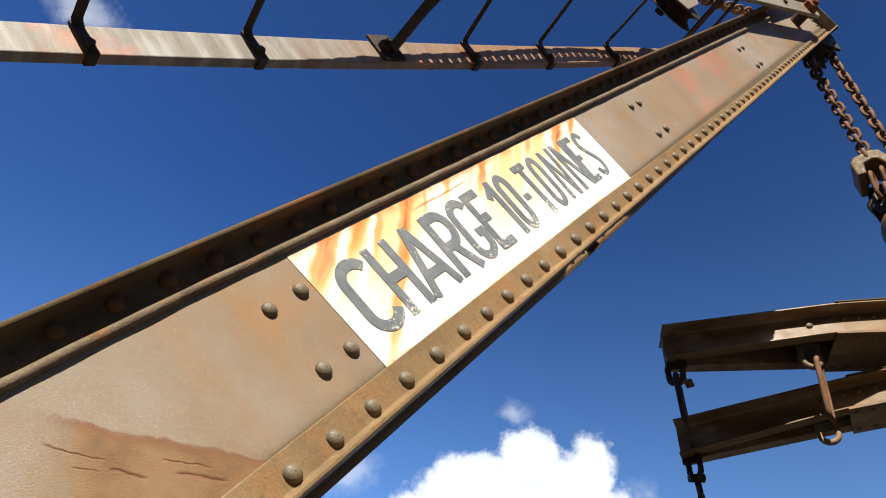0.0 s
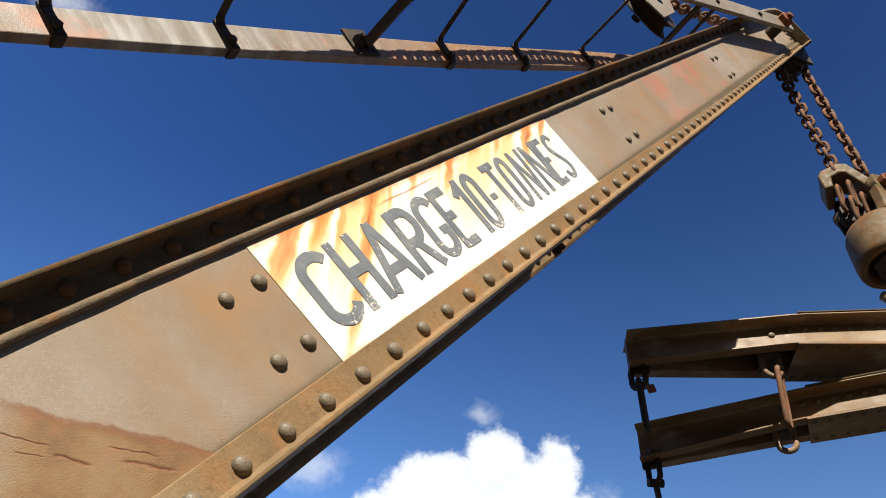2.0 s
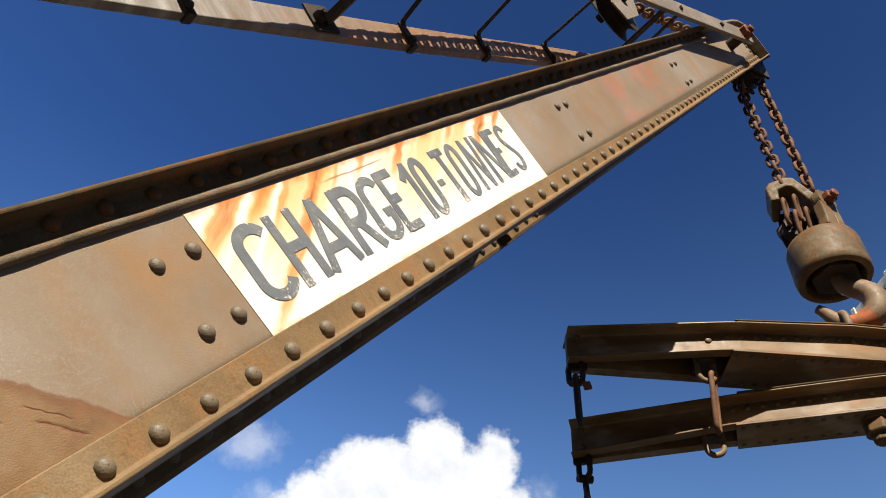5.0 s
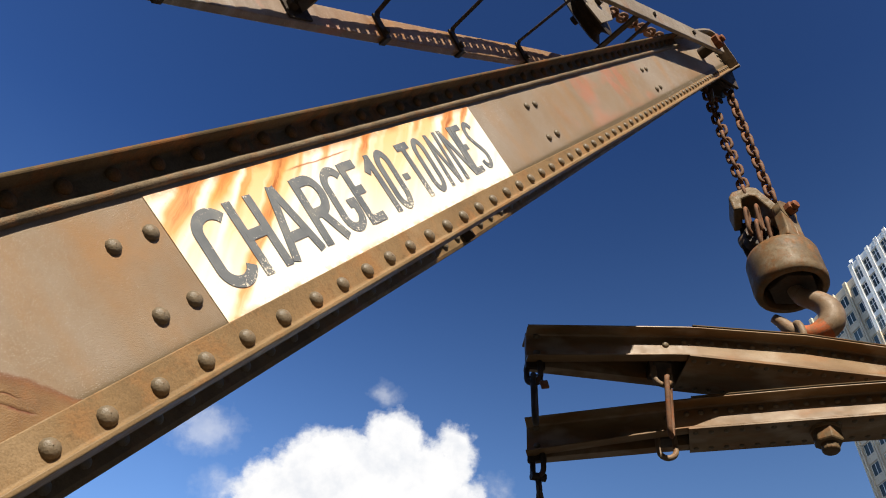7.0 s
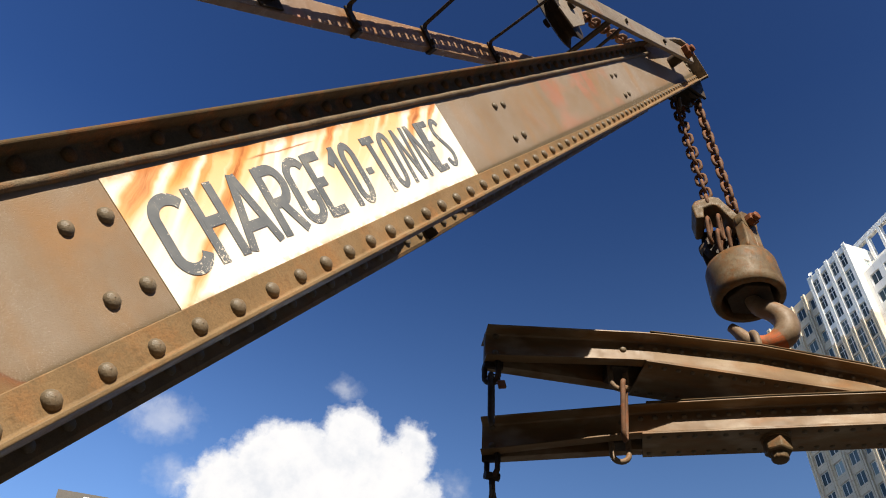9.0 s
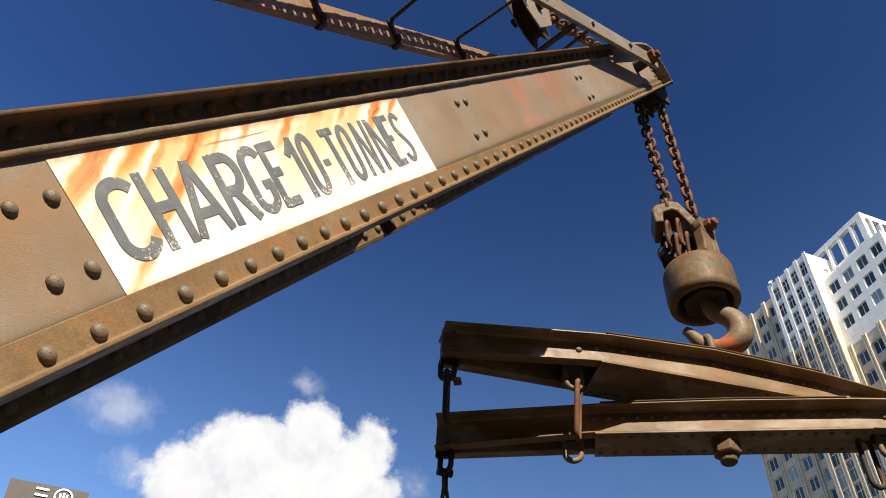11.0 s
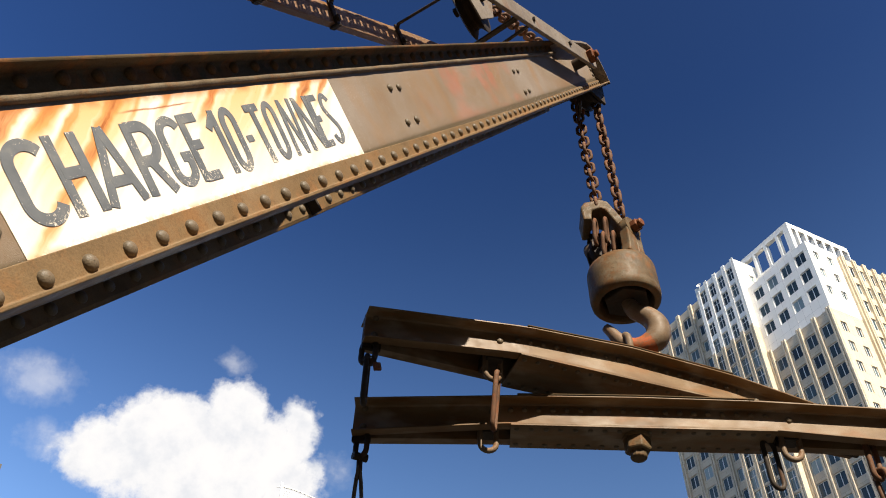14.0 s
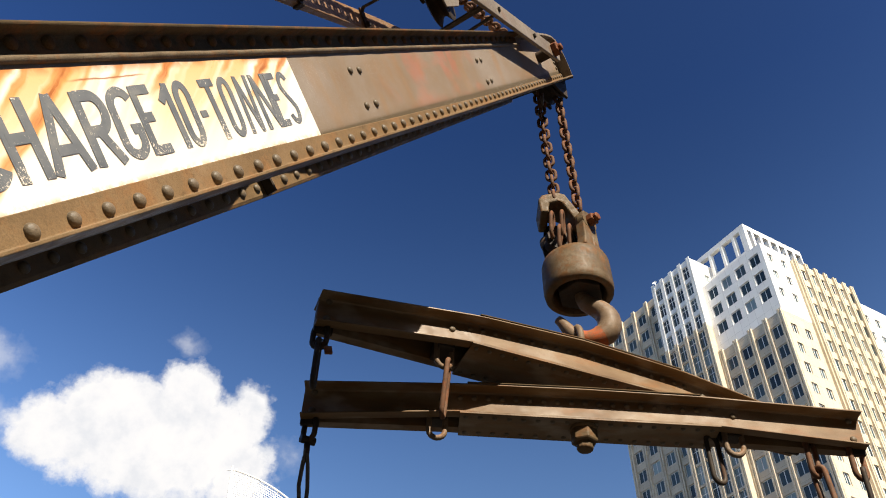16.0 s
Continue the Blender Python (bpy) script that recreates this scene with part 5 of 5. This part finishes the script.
# dish on the wing's roof edge
bm = bmesh.new()
add_tube(bm, [(-0.95, 19.2, 93.7), (-0.95, 19.2, 94.25)], 0.07, 8)
add_spin(bm, [(0.001, 0.0), (0.3, 0.06), (0.5, 0.2), (0.52, 0.22), (0.3, 0.02), (0.001, -0.06)], 18, pose(-1.15, 19.0, 94.25, 0, -70, 20) @ Matrix.Scale(0.75, 4))
smooth(part("dish", bm, FRAMEP, tower, "small white dish on the roof edge"), 30)
# open roof frame
for y0, x0, n, length, turned in ((3.4, 2.7, 4, 9.7, True), (3.4, 2.7, 7, 12.6, False)):
    bm = bmesh.new()
    for i in range(n + 1):
        c = length * i / n
        a, b = max(0, c - 0.24), min(length, c + 0.24)
        if i == 0:
            b = 0.7
        if turned:
            add_box(bm, x0, x0 + 0.7, y0 + a + (0.7 if i == 0 else 0), y0 + b + (0.3 if i == 0 else 0), 91.4, 95.4)
        else:
            add_box(bm, x0 + a, x0 + b, y0, y0 + 0.7, 91.4, 95.4)
    if turned:
        add_box(bm, x0, x0 + 0.7, y0 + 0.72, y0 + length, 95.4, 96.3)
        add_box(bm, x0, x0 + 0.7, y0 + 0.72, y0 + length, 88.0, 91.4)
    else:
        add_box(bm, x0, x0 + length, y0, y0 + 0.72, 95.4, 96.3)
        add_box(bm, x0, x0 + length, y0, y0 + 0.72, 88.0, 91.4)
    bmesh.ops.recalc_face_normals(bm, faces=bm.faces)
    part("roof_frame", bm, WHITE, tower, "white open roof frame")

# ---- dark office block with a round emblem ----
k = Nodes("dark_cladding", 0.55)
k.base(k.ramp(k.noise(0.8, 5, 0.6), [(0.3, (0.028, 0.022, 0.017)), (0.7, (0.042, 0.033, 0.026))]))
face = math.degrees(math.atan2(2.6, -5.55))
office = thing("office_block", pose(52.5, 106.13, 0, 0, 0, face), "dark brown office block with a white round emblem", "office block")
bm = bmesh.new()
add_box(bm, 0, 10, -26, 0, 0, 63.6)
bmesh.ops.recalc_face_normals(bm, faces=bm.faces)
part("block_wall", bm, k.mat, office)
k = Nodes("emblem_white", 0.5)
k.base(k.ramp(k.noise(2, 3, 0.5), [(0.3, (0.75, 0.75, 0.75)), (0.7, (0.82, 0.82, 0.82))]))
EMBLEM = k.mat
bm = bmesh.new()
add_spin(bm, [(1.2, 0.0), (1.2, 0.12), (0.98, 0.12), (0.98, 0.0)], 40, pose(3.05, 0.02, 62.25, -90, 0, 0))
for x, h in ((-0.42, 0.42), (0.0, 0.62), (0.42, 0.42)):
    add_box(bm, 3.05 + x - 0.13, 3.05 + x + 0.13, 0.02, 0.12, 62.25 - 0.5, 62.25 + h)
bmesh.ops.recalc_face_normals(bm, faces=bm.faces)
part("emblem", bm, EMBLEM, office, "white round emblem of plain bars")
bm = bmesh.new()
add_box(bm, 5.0, 6.6, 0.02, 0.14, 61.8, 62.1)
add_box(bm, 5.0, 6.6, 0.02, 0.14, 62.7, 63.0)
bmesh.ops.recalc_face_normals(bm, faces=bm.faces)
part("emblem_bar", bm, EMBLEM, office)

# ---- white lattice canopy on a far roof ----
canopy = thing("roof_canopy", pose(96.4, 99.4, 0, 0, 0, math.degrees(math.atan2(-6.9, 6.65))), "white steel roof canopy with perforated panels and a mast", "canopy")
rim = []
for i in range(15):
    x = 0.9 * i - 0.2
    rim.append((x, 0.0, 77.2 - 0.028 * x * x - 0.19 * x))
bm = bmesh.new()
add_tube(bm, rim, 0.16, 8)
smooth(part("rim", bm, WHITE, canopy))
bm = bmesh.new()
add_tube(bm, [(-0.25, 0, 20.0), (-0.05, 0, 77.9)], 0.2, 8)
add_tube(bm, [(-0.9, 0, 77.0), (0.8, 0, 77.3)], 0.1, 6)
smooth(part("mast", bm, WHITE, canopy))
bm = bmesh.new()
for i in range(1, 14, 2):
    p, q = rim[i], rim[min(14, i + 1)]
    add_tube(bm, [(p[0], 0.05, p[2]), (p[0] * 0.62, 0.05, p[2] - 5.5)], 0.06, 6)
for j in range(16):
    zz = 0.42 * j + 0.6
    add_tube(bm, [(x, 0.08, z - zz) for x, _, z in rim], 0.05, 4)
part("lattice", bm, WHITE, canopy)
bm = bmesh.new()
for i in range(42):
    x = 0.3 * i
    z = 77.2 - 0.028 * x * x - 0.19 * x
    add_tube(bm, [(x, 0.12, z - 0.3), (x, 0.12, z - 7.0)], 0.045, 4)
part("perforated_panel", bm, WHITE, canopy)
bm = bmesh.new()
add_box(bm, -0.4, 13, 0.3, 12, 0, 70.0)
bmesh.ops.recalc_face_normals(bm, faces=bm.faces)
part("roof_core", bm, FRAMEP, canopy)
